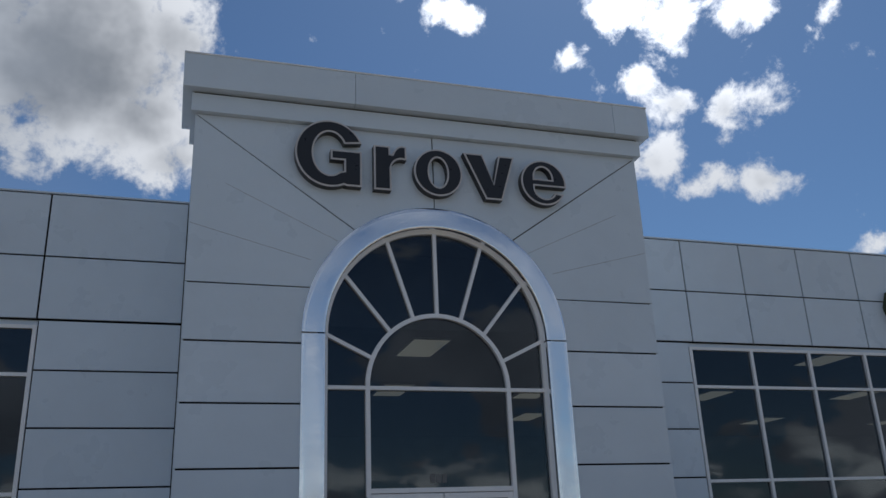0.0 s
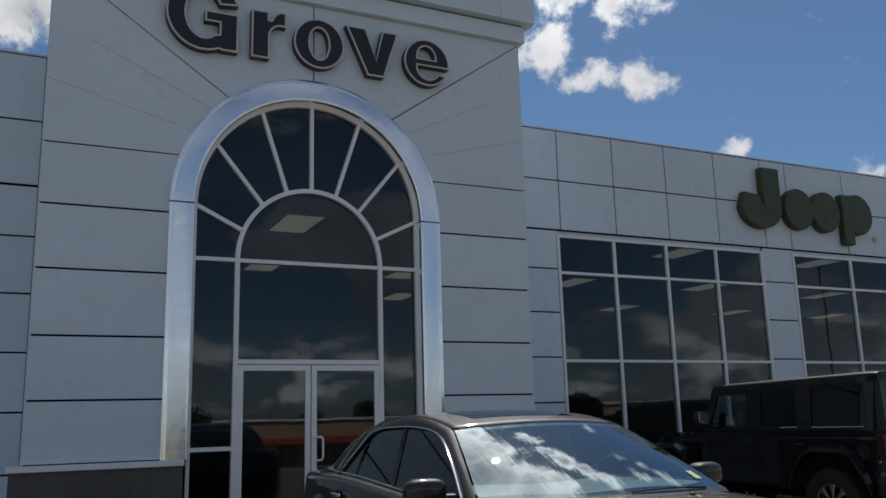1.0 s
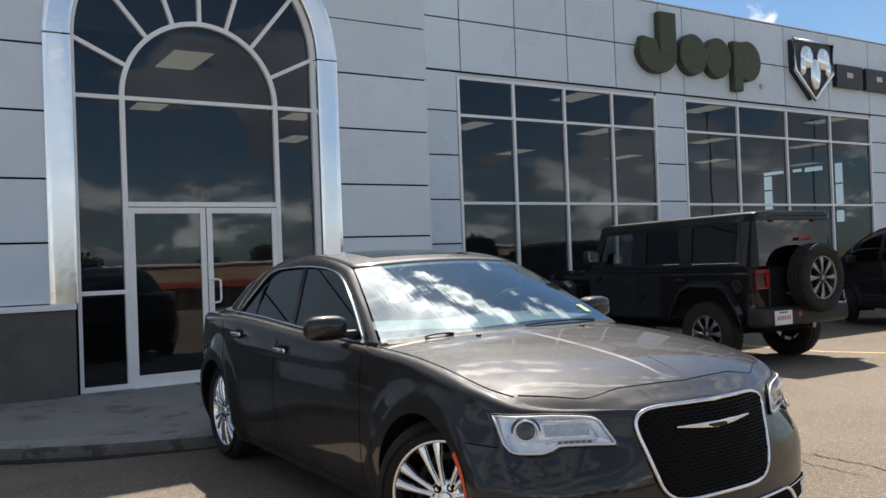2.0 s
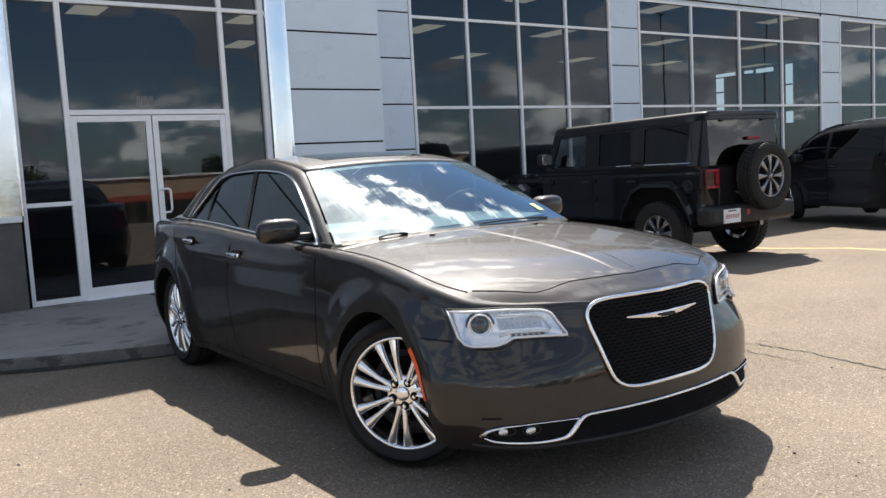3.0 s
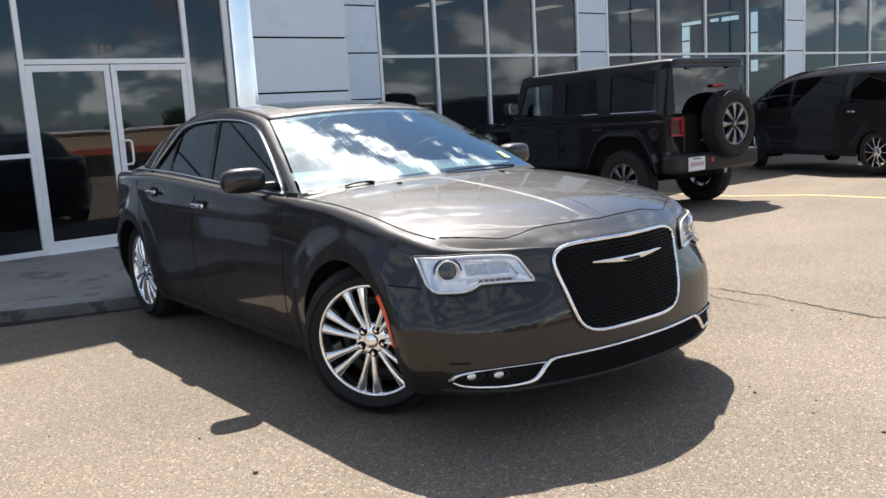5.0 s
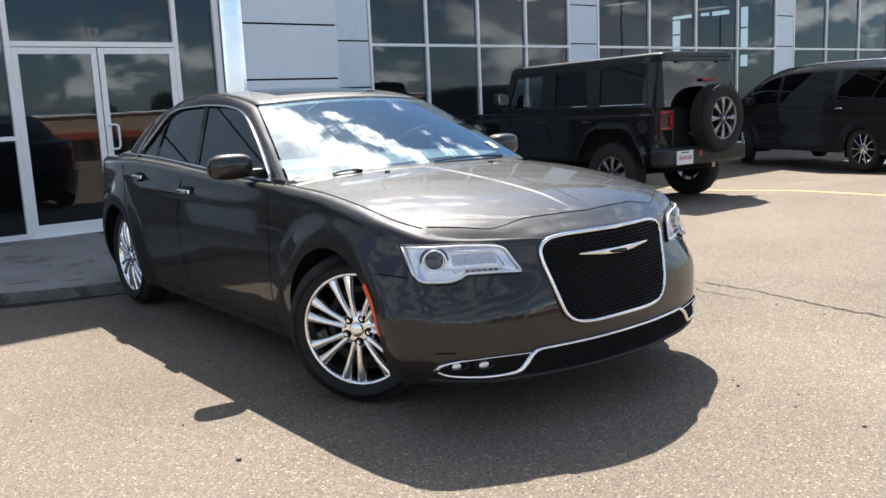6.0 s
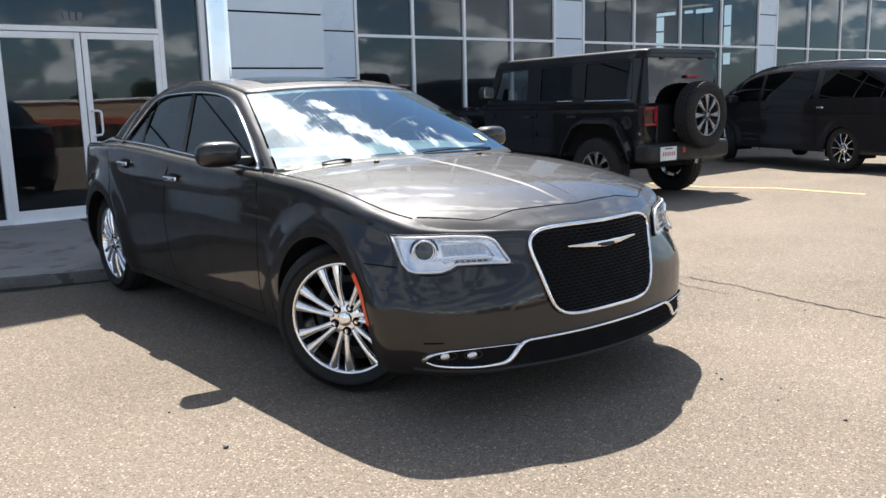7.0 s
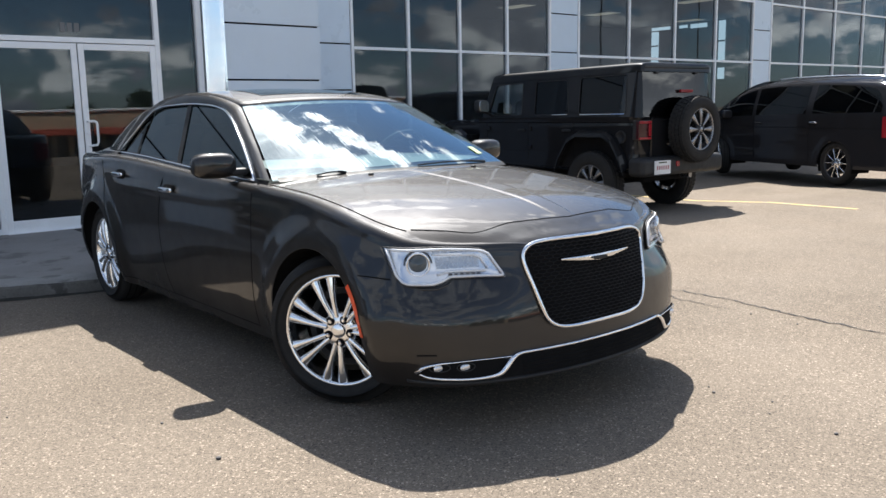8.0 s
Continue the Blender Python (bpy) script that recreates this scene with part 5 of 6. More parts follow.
part("steering_wheel", tube([(0.42 + 0.10 * math.sin(a), 0.38 + 0.18 * math.cos(a), 1.10 + 0.13 * math.sin(a)) for a in (math.pi * i / 12 for i in range(13))], 0.014, 6), CABIN, sedan)
part("rear_view_mirror", blob(0.02, 0.11, 0.035, 3.0, 10, at=(0.22, 0, 1.365)), BLACK_PLASTIC, sedan, smooth=True)
# tail lamps and bumper line at the rear
for side in (-1, 1):
    part("tail_lamp", box(-2.515, -2.42, side * 0.62 - 0.10, side * 0.62 + 0.10, 0.72, 0.98, 0.02), RED_LENS, sedan, "upright red tail lamp")
TWIN = {"count": 7, "pair": (-9.5, 9.5), "turn": 5, "w0": 0.0150, "w1": 0.0265, "waist": 0.0045, "dish": -0.014, "ridge": 0.006}
steer = 34
for u, a in ((1.525, steer), (-1.525, 0)):
    wheel(sedan, pose(u, -0.785, 0.36, 0, 0, a), 0.36, 0.262, 0.235, TWIN, BRIGHT_ALLOY, "bright alloy wheel with seven twin spokes")
    wheel(sedan, pose(u, 0.785, 0.36, 0, 0, 180 + a), 0.36, 0.262, 0.235, TWIN, BRIGHT_ALLOY, "bright alloy wheel with seven twin spokes")

PLATE_INK = surface("faded red plate ink", (0.45, 0.22, 0.22), 0.5)
# ---- black off-road wagon with a spare wheel on the back ----
EIGHT = {"count": 8, "pair": (0,), "w0": 0.009, "w1": 0.046, "dish": -0.01, "lugs": 44, "hub": DARK_ALLOY}
jeep = thing("off_road_wagon", pose(6.43, -3.05, -0.06, 0, 0, 89.1), "black boxy off-road wagon with hardtop and rear spare wheel", "car")
tub_plan = [(2.34, 0.78)] + [(-0.55 - 0.10 * math.sin(radians(a)), 0.68 + 0.10 * math.cos(radians(a))) for a in range(0, 91, 15)]
tub_plan += [(px, -py) for px, py in tub_plan[::-1]]
tub_rows = [[Vector((px + d * 0.4, py + math.copysign(d, py), z)) for px, py in tub_plan] for z, d in ((0.57, -0.05), (0.60, -0.015), (0.80, 0.0), (1.0, 0.004), (1.17, 0.003), (1.20, -0.001), (1.212, -0.012), (1.25, -0.014), (1.28, -0.024))]
bm = sheet([row + row[:1] for row in tub_rows])
bmesh.ops.remove_doubles(bm, verts=bm.verts[:], dist=0.0005)
bmesh.ops.holes_fill(bm, edges=[e for e in bm.edges if e.is_boundary], sides=0)
part("tub", bm, BLACK_PAINT, jeep, "gloss black body tub with a shoulder crease")
part("bonnet", box(2.30, 3.42, -0.64, 0.64, 0.72, 1.24, 0.11, segments=5), BLACK_PAINT, jeep)
part("grille_panel", box(3.40, 3.48, -0.64, 0.64, 0.62, 1.18, 0.03), BLACK_PLASTIC, jeep)
part("front_bumper", box(3.44, 3.66, -0.85, 0.85, 0.50, 0.70, 0.04), BLACK_PLASTIC, jeep)
part("chassis", box(-0.55, 3.4, -0.5, 0.5, 0.42, 0.62, 0.03), DARK_GAP, jeep)
# hardtop roof: rounded along its edges and ends
rows = []
for i in range(37):
    t = -math.cos(math.pi * i / 36)
    x, end = 0.675 + 1.385 * t, (1 - abs(t) ** 16) ** (1 / 16)
    base, high = 1.845 - 0.045 * (x + 0.7) / 2.7, 0.125 * end
    row = []
    for a in range(0, 181, 6):
        c, q = math.cos(radians(a)), math.sin(radians(a))
        row.append(Vector((x, (0.705 + 0.042 * end) * math.copysign(abs(c) ** 0.22, c), base + high * abs(q) ** 0.30)))
    rows.append(row)
part("roof", sheet(rows), TOP_BLACK, jeep, "black hardtop roof with rounded edges", smooth=True)


def rounded(corners, r, n=5):
    """A loop through corners with rounded turns."""
    out = []
    for i, p in enumerate(corners):
        p, a, b = Vector(p), Vector(corners[i - 1]), Vector(corners[(i + 1) % len(corners)])
        a, b = p + (a - p).normalized() * r, p + (b - p).normalized() * r
        out += [tuple((a.lerp(p, k / n)).lerp(p.lerp(b, k / n), k / n)) for k in range(n + 1)]
    return out


def side_panel(side, loops, out, depth):
    """A panel of the cabin's side with window openings, leaning in towards the roof; loops in x and z."""
    bm = bmesh.new()
    for loop in loops:
        ring = [bm.verts.new((px, side * (0.79 - 0.10 * (pz - 1.28) + out), pz)) for px, pz in loop]
        for a, b in zip(ring, ring[1:] + ring[:1]):
            bm.edges.new((a, b))
    bmesh.ops.triangle_fill(bm, edges=bm.edges[:], use_beauty=True, use_dissolve=False)
    made = bmesh.ops.extrude_face_region(bm, geom=bm.faces[:])["geom"]
    bmesh.ops.translate(bm, verts=[v for v in made if isinstance(v, bmesh.types.BMVert)], vec=(0, -side * depth, 0))
    return bm


OPENINGS = {"front_window": [(1.41, 1.315), (2.13, 1.315), (1.98, 1.755), (1.41, 1.77)],
            "rear_door_window": [(0.49, 1.315), (1.15, 1.315), (1.15, 1.775), (0.56, 1.785)],
            "quarter_window": [(-0.50, 1.325), (0.31, 1.325), (0.31, 1.80), (-0.47, 1.815)]}
for side in (-1, 1):
    flip = Vector((1, side, 1))
    lean_in = lambda z: 0.79 - 0.10 * (z - 1.28)
    outer = rounded([(-0.655, 1.262), (2.27, 1.262), (2.06, 1.885), (-0.63, 1.905)], 0.05)
    part("cabin_side", side_panel(side, [outer] + [rounded(c, 0.045) for c in OPENINGS.values()], 0.0, 0.03), BLACK_PAINT, jeep, "gloss black cabin side")
    for name, corners in OPENINGS.items():
        pane = part(name, side_panel(side, [rounded(corners, 0.03)], -0.012, 0.004), LIGHT_GLASS if name == "front_window" else DEEP_GLASS, jeep, "side window glass")
        seal = [Vector((px, side * (0.79 - 0.10 * (pz - 1.28) + 0.001), pz)) for px, pz in rounded(corners, 0.045)]
        part("seal", tube(seal + seal[:1], 0.006, 5, cap=False), BLACK_PLASTIC, pane)
        if name != "front_window":
            a, b = sorted((corners[0][0], corners[1][0]))
            part("window_strip", tube([Vector((b - 0.03 if name == "quarter_window" else a + 0.30, 0.797, 1.312)) * flip, Vector((a + 0.02, 0.797, 1.316)) * flip], 0.0055, 5), CHROME_TRIM, pane, "thin bright strip")
    for u in (1.28, 0.40, 2.16):
        part("door_seam", tube([Vector((u, 0.785, 0.66)) * flip, Vector((u, 0.785, 1.20)) * flip, Vector((u, 0.776, 1.27)) * flip], 0.005, 5), DARK_GAP, jeep)
    for u in (1.26, 2.14):
        for z in (0.86, 1.12):
            part("door_hinge", box(u - 0.06, u + 0.03, *sorted((side * 0.775, side * 0.805)), z - 0.03, z + 0.03, 0.008), BLACK_PAINT, jeep)
    for u in (1.40, 0.52):
        part("door_handle", blob(0.08, 0.02, 0.018, 3.0, 10, at=(u, side * 0.80, 1.10)), BLACK_PLASTIC, jeep, smooth=True)
    for u in (0.0, 3.008):
        # flat-topped wheel flare
        line = [(-0.58, 0.62), (-0.50, 0.80), (-0.36, 1.02), (-0.22, 1.10), (0.24, 1.10), (0.40, 1.02), (0.56, 0.78), (0.62, 0.62)]
        rows = [[Vector((u + p, y, q - 0.03 * (y > 0.9))) * flip for y in (0.76, 0.86, 0.93, 0.935)] for p, q in line]
        for r in rows:
            r[3].z -= 0.05
        part("wheel_flare", thick(sheet(rows), 0.02), TOP_BLACK, jeep, "satin black plastic wheel flare")
        part("wheel_housing", box(u - 0.5, u + 0.5, *sorted((side * 0.55, side * 0.785)), 0.5, 1.02), DARK_GAP, jeep)
        wheel(jeep, pose(u, side * 0.79, 0.415, 0, 0, 0 if side < 0 else 180), 0.415, 0.235, 0.255, EIGHT, MACHINED, "two-tone alloy wheel with chunky tyre")
    m = part("wing_mirror", blob(0.07, 0.11, 0.10, 3.5, 12), BLACK_PLASTIC, jeep, smooth=True, at=pose(2.05, side * 1.0, 1.45))
    part("mirror_glass", blob(0.006, 0.095, 0.085, 4.0, 10, at=(-0.068, 0, 0)), PALE_MIRROR, m, smooth=True)
    part("mirror_arm", tube([(0, -side * 0.22, -0.14), (0, -side * 0.03, -0.06)], 0.02, 6), BLACK_PLASTIC, m)
    part("rear_corner", sheet([[Vector((-0.645, lean_in(z) + 0.002, z)) * flip, Vector((-0.69 + 0.05 * (z - 1.3), lean_in(z) - 0.012, z)) * flip, Vector((-0.703 + 0.05 * (z - 1.3), 0.695, z)) * flip] for z in (1.27, 1.5, 1.75, 1.90)]), BLACK_PAINT, jeep, smooth=True)
    lampbox = part("tail_lamp", box(-0.70, -0.60, *sorted((side * 0.50, side * 0.785)), 0.98, 1.235, 0.02), BLACK_PLASTIC, jeep, "tail lamp with red outline")
    for z0, z1 in ((1.19, 1.225), (0.99, 1.02)):
        part("lamp_bar", box(-0.714, -0.69, *sorted((side * 0.53, side * 0.77)), z0, z1, 0.004), RED_LENS, lampbox)
    part("lens", box(-0.708, -0.66, *sorted((side * 0.525, side * 0.788)), 0.99, 1.225, 0.012), SMOKED_RED, lampbox, "smoked red lens")
    part("lamp_bar", box(-0.714, -0.69, *sorted((side * 0.53, side * 0.585)), 1.03, 1.185, 0.004), RED_LENS, lampbox)
# tailgate, glass and rear bumper
part("tailgate", box(-0.68, -0.62, -0.66, 0.50, 0.72, 1.26, 0.02), BLACK_PAINT, jeep)
part("rear_window", sheet([[Vector((-0.705 + 0.05 * (z - 1.3), y, z)) for z in (1.275, 1.6, 1.90)] for y in (-0.70, 0.0, 0.70)]), REAR_GLASS, jeep, "dark rear window glass")
part("rear_header", box(-0.712, -0.60, -0.70, 0.70, 1.885, 1.925, 0.012), BLACK_PAINT, jeep)
for y in (-0.42, 0.42):
    part("glass_hinge", box(-0.705, -0.655, y - 0.03, y + 0.03, 1.82, 1.905, 0.006), BLACK_PLASTIC, jeep)
part("fuel_cap", lathe([(0.085, 0.0), (0.085, -0.012), (0.070, -0.016), (0.066, -0.008), (0.0005, -0.008)], 28), BLACK_PLASTIC, jeep, "round black fuel cap", smooth=True, at=pose(-0.42, 0.782, 1.02, 0, 0, 180))
part("wiper", tube([(-0.73, 0.05, 1.30), (-0.72, -0.35, 1.34)], 0.012, 6), BLACK_PLASTIC, jeep)
part("brake_light", box(-0.74, -0.70, -0.30, -0.05, 1.58, 1.62, 0.006), RED_LENS, jeep)
part("rear_bumper", box(-0.86, -0.60, -0.88, 0.88, 0.52, 0.76, 0.065, segments=5), BLACK_PLASTIC, jeep, "grey-black plastic rear bumper")
part("bumper_reflector", box(-0.87, -0.85, 0.13, 0.20, 0.63, 0.70, 0.004), RED_LENS, jeep)
plate = part("number_plate", box(-0.875, -0.862, 0.33, 0.66, 0.545, 0.72, 0.004), WHITE_PLATE, jeep, "white number plate with plain bars")
for k in range(6):
    part("plate_bar", box(-0.879, -0.8752, 0.37 + 0.045 * k, 0.395 + 0.045 * k, 0.605, 0.655), PLATE_INK, plate)
part("plate_band", box(-0.879, -0.8752, 0.42, 0.58, 0.69, 0.705), SIGN_GREEN, plate)
wheel(jeep, pose(-0.88, -0.16, 1.10, 0, 0, -90), 0.43, 0.268, 0.26, EIGHT, MACHINED, "spare wheel on the tailgate")
part("spare_bracket", tube([(-0.66, -0.16, 1.10), (-0.9, -0.16, 1.10)], 0.09, 12), BLACK_PLASTIC, jeep)
part("windscreen", sheet([[Vector((2.31 - 0.26 * k, 0.70 * v, 1.26 + 0.64 * k)) for v in (-1, 1)] for k in (0, 1)]), LENS, jeep, "upright windscreen")
for v in (-0.38, 0.38):
    part("seat", box(0.75, 0.95, v - 0.24, v + 0.24, 0.9, 1.52, 0.06), CABIN, jeep)
    part("headrest", blob(0.06, 0.13, 0.08, 3.0, 10, at=(0.83, v, 1.62)), CABIN, jeep, smooth=True)
part("rear_bench", box(0.0, 0.18, -0.6, 0.6, 0.9, 1.52, 0.06), CABIN, jeep)
part("dashboard", box(1.9, 2.28, -0.72, 0.72, 1.1, 1.34, 0.05), CABIN, jeep)
part("steering_wheel", tube([(1.76 + 0.06 * math.sin(a), 0.38 + 0.18 * math.cos(a), 1.36 + 0.17 * math.sin(a)) for a in (2 * math.pi * i / 20 for i in range(21))], 0.016, 6), CABIN, jeep)
part("axle", tube([(0, -0.75, 0.42), (0, 0.75, 0.42)], 0.06, 10), DARK_GAP, jeep)
part("exhaust", tube([(-0.7, -0.35, 0.48), (-0.3, -0.35, 0.50)], 0.04, 10), MACHINED, jeep)

# ---- black minivan ----
van = thing("minivan", pose(11.57, -4.21, 0.0, 0, 0, 68.5), "black minivan with dark windows and two-tone alloy wheels", "car")
v_plan = curve([(-1.12, 0.60), (-1.08, 0.85), (-0.9, 0.95), (0.0, 0.985), (2.8, 0.985), (3.4, 0.95), (3.78, 0.82), (3.98, 0.55), (4.06, 0.10)])
v_top = curve([(-1.12, 1.30), (-1.06, 1.58), (-0.92, 1.67), (-0.5, 1.735), (0.3, 1.77), (1.2, 1.775), (1.9, 1.75), (2.4, 1.67), (2.8, 1.51), (3.2, 1.29), (3.45, 1.15), (3.85, 0.97), (4.06, 0.70)])


def van_flank(u, z):
    w, top = v_plan(u), v_top(u)
    belt_z = min(1.12, top - 0.04)
    if z <= belt_z:
        t = max(0.0, (0.5 - z) / 0.34)
        y = w * (1 - 0.06 * t ** 3) - 0.02 * math.exp(-((z - 0.55) / 0.2) ** 2)
    else:
        t = (z - belt_z) / max(top - belt_z, 0.01)
        y = w - 0.17 * min(t, 1) ** 1.4 - 0.30 * max(0.0, (t - 0.82) / 0.18) ** 2.5
    r = min(math.hypot(u, z - 0.34), math.hypot(u - 3.08, z - 0.34))
    return y + 0.02 * math.exp(-((r - 0.41) / 0.06) ** 2) * (z < 0.9)


bm = bmesh.new()
rings = []
for i in range(131):
    u = -1.12 + 5.18 * i / 130
    top = v_top(u)
    half = [(u, van_flank(u, 0.285 + (top - 0.285) * j / 30), 0.285 + (top - 0.285) * j / 30) for j in range(31)]
    half += [(u, half[30][1] * (1 - j / 8), top + 0.02 * math.sin(math.pi / 2 * j / 8)) for j in range(1, 9)]
    rings.append([bm.verts.new(p) for p in half] + [bm.verts.new((p[0], -p[1], p[2])) for p in half[-2::-1]])
for a, b in zip(rings, rings[1:]):
    for j in range(len(a) - 1):
        bm.faces.new((a[j], a[j + 1], b[j + 1], b[j]))
bm.faces.new(rings[0]), bm.faces.new(rings[-1])
open_wheel_arches(bm, (0.0, 3.08), 0.34, 0.375)
part("body", bm, VAN_PAINT, van, smooth=True)
v_low = curve([(-1.0, 1.19), (0.5, 1.17), (1.5, 1.15), (3.0, 1.115)])
v_high = curve([(-0.90, 1.28), (-0.78, 1.48), (-0.62, 1.565), (0.0, 1.62), (0.6, 1.64), (1.4, 1.64), (2.0, 1.61), (2.45, 1.52), (2.8, 1.37), (3.2, 1.125)])
SPOKED = {"count": 10, "pair": (0,), "w0": 0.006, "w1": 0.009, "dish": -0.008, "rim": DARK_ALLOY}
for side in (-1, 1):
    for a, b, name in ((-0.88, 0.54, "quarter_window"), (0.70, 1.98, "sliding_door_window"), (2.08, 3.15, "front_window")):
        part(name, sheet([[Vector((u, side * (van_flank(u, z) + 0.006), z)) for z in [v_low(u) + (max(v_high(u) - v_low(u), 0.005)) * k / 5 for k in range(6)]] for u in [a + (b - a) * i / 14 for i in range(15)]]), DEEP_GLASS, van, "dark tinted window", smooth=True)
    for pts in ([(0.62, 0.30 + 0.85 * i / 8) for i in range(9)], [(2.03, 0.25 + 0.9 * i / 8) for i in range(9)], [(2.93, 0.5 + 0.6 * i / 8) for i in range(9)], [(-0.9 + 3.4 * i / 20, 0.93) for i in range(21)]):
        part("door_seam", tube([Vector((u, side * (van_flank(u, z) - 0.001), z)) for u, z in pts], 0.005, 5), DARK_GAP, van)
    for u, z in ((0.50, 1.02), (1.88, 1.0)):
        part("door_handle", blob(0.09, 0.02, 0.016, 3.0, 10, at=(u, side * (van_flank(u, z) + 0.015), z)), CHROME_TRIM if u < 1 else VAN_PAINT, van, "door handle", smooth=True)
    part("tail_lamp", sheet([[Vector((u, side * (van_flank(u, z) + 0.006), z)) for z in (0.80, 0.95, 1.12)] for u in (-1.08, -1.0, -0.92)]), RED_LENS, van, "red tail lamp", smooth=True)
    part("wing_mirror", blob(0.07, 0.12, 0.085, 3.2, 12, at=(2.72, side * 1.08, 1.16)), VAN_PAINT, van, smooth=True)
    for u in (0.0, 3.08):
        part("wheel_housing", sheet([[(u + 0.38 * math.cos(radians(a)), side * y, 0.34 + 0.38 * math.sin(radians(a))) for y in (0.6, 0.96)] for a in range(-20, 201, 10)]), DARK_GAP, van)
        wheel(van, pose(u, side * 0.855, 0.362, 0, 0, (0 if side < 0 else 180) - (24 if u > 1 else 0)), 0.362, 0.252, 0.225, SPOKED, BRIGHT_ALLOY, "dark alloy wheel with thin bright spokes")
part("windscreen", sheet([[Vector((3.26 - 1.14 * k, 0.78 * v * (1 - 0.16 * k), v_top(3.26 - 1.14 * k) + 0.028)) for v in (-1, -0.5, 0, 0.5, 1)] for k in (0, 0.25, 0.5, 0.75, 1)]), DEEP_GLASS, van, "dark windscreen", smooth=True)
part("underside", box(-0.9, 3.7, -0.7, 0.7, 0.30, 0.42, 0.03), DARK_GAP, van)
# bright rods added to stand for the glint along the roof's edges
for side in (-1, 1):
    part("roof_glint", tube([Vector((u, side * (van_flank(u, v_top(u) - 0.03) - 0.02), v_top(u) + (0.012 if 0 < i < 24 else -0.02))) for i, u in enumerate([-0.72 + 2.55 * k / 24 for k in range(25)])], 0.014, 8), CHROME, van, "pale metal rod added for the glint along the roof edge", smooth=True)
part("rear_bumper", box(-1.16, -1.0, -0.8, 0.8, 0.32, 0.62, 0.05), BLACK_PLASTIC, van)

# ---- signs on the building ----


def bow(cx, cz, rx, rz, a0, a1, n):
    """Points on an ellipse; degrees, anticlockwise from the right."""
    return [(cx + rx * math.cos(radians(a0 + (a1 - a0) * i / n)), cz + rz * math.sin(radians(a0 + (a1 - a0) * i / n))) for i in range(n + 1)]


# heavy upright letters in a unit box: outer loop, then counters
GLYPHS = {
    "G": [bow(0.52, 0.5, 0.52, 0.5, 22, 294, 44) + [(0.78, 0.03), (1.0, 0.03), (1.0, 0.56), (0.53, 0.56), (0.53, 0.41), (0.735, 0.41), (0.735, 0.25)] + bow(0.52, 0.5, 0.25, 0.325, 305, 40, 34) + [(0.735, 0.66)]],
    "r": [[(0.0, 0.0), (0.52, 0.0), (0.52, 0.46)] + bow(0.86, 0.46, 0.34, 0.24, 180, 90, 8) + [(1.0, 0.69), (1.0, 0.985), (0.90, 1.0)] + bow(0.88, 0.62, 0.36, 0.38, 95, 152, 6) + [(0.50, 0.80), (0.50, 0.97), (0.0, 0.97)]],
    "o": [bow(0.5, 0.5, 0.5, 0.5, 0, 351, 39), bow(0.5, 0.5, 0.19, 0.315, 0, 345, 23)],
    "v": [[(0.0, 1.0), (0.37, 1.0), (0.565, 0.36), (0.69, 1.0), (1.0, 1.0), (0.72, 0.0), (0.40, 0.0)]],
    "e": [[(1.0, 0.42)] + bow(0.5, 0.5, 0.5, 0.5, 0, 332, 40) + bow(0.52, 0.36, 0.23, 0.215, 340, 180, 16) + [(0.29, 0.42)], [(0.29, 0.575)] + [(0.69, 0.575)] + bow(0.49, 0.60, 0.20, 0.245, 10, 170, 14)],
}


def letter(ch, x0, x1, z0, z1):
    """One raised letter: a dark tray with a pale rim and a black face, fitted to its place on the wall."""
    w, h = x1 - x0, z1 - z0

    def shape(draw, y0, y1):
        bm = bmesh.new()
        for n, loop in enumerate(GLYPHS[ch]):
            pts = shrink([((px - 0.5) * w, pz * h) for px, pz in loop], draw if n == 0 else -draw)
            ring = [bm.verts.new((px, y0, pz)) for px, pz in pts]
            for a, b in zip(ring, ring[1:] + ring[:1]):
                bm.edges.new((a, b))
        bmesh.ops.triangle_fill(bm, edges=bm.edges[:], use_beauty=True, use_dissolve=False)
        out = bmesh.ops.extrude_face_region(bm, geom=bm.faces[:])["geom"]
        bmesh.ops.translate(bm, verts=[v for v in out if isinstance(v, bmesh.types.BMVert)], vec=(0, y1 - y0, 0))
        return bm

    sign = thing("sign_letter", pose((x0 + x1) / 2, TY, z0), "large raised black sign letter with pale rim", "sign", "name over the entrance")
    part("tray", shape(0.0, -0.110, 0.001), SIGN_BLACK, sign)
    part("rim", shape(0.001, -0.122, -0.1105), SIGN_EDGE, sign)
    part("face", shape(0.025, -0.128, -0.1215), SIGN_BLACK, sign)


for spec in (("G", -1.957, -1.051, 6.152, 7.14), ("r", -0.88, -0.416, 6.17, 6.856), ("o", -0.313, 0.392, 6.146, 6.86), ("v", 0.422, 1.198, 6.16, 6.852), ("e", 1.288, 1.989, 6.142, 6.847)):
    letter(*spec)

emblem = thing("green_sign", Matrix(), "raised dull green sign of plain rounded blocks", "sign")


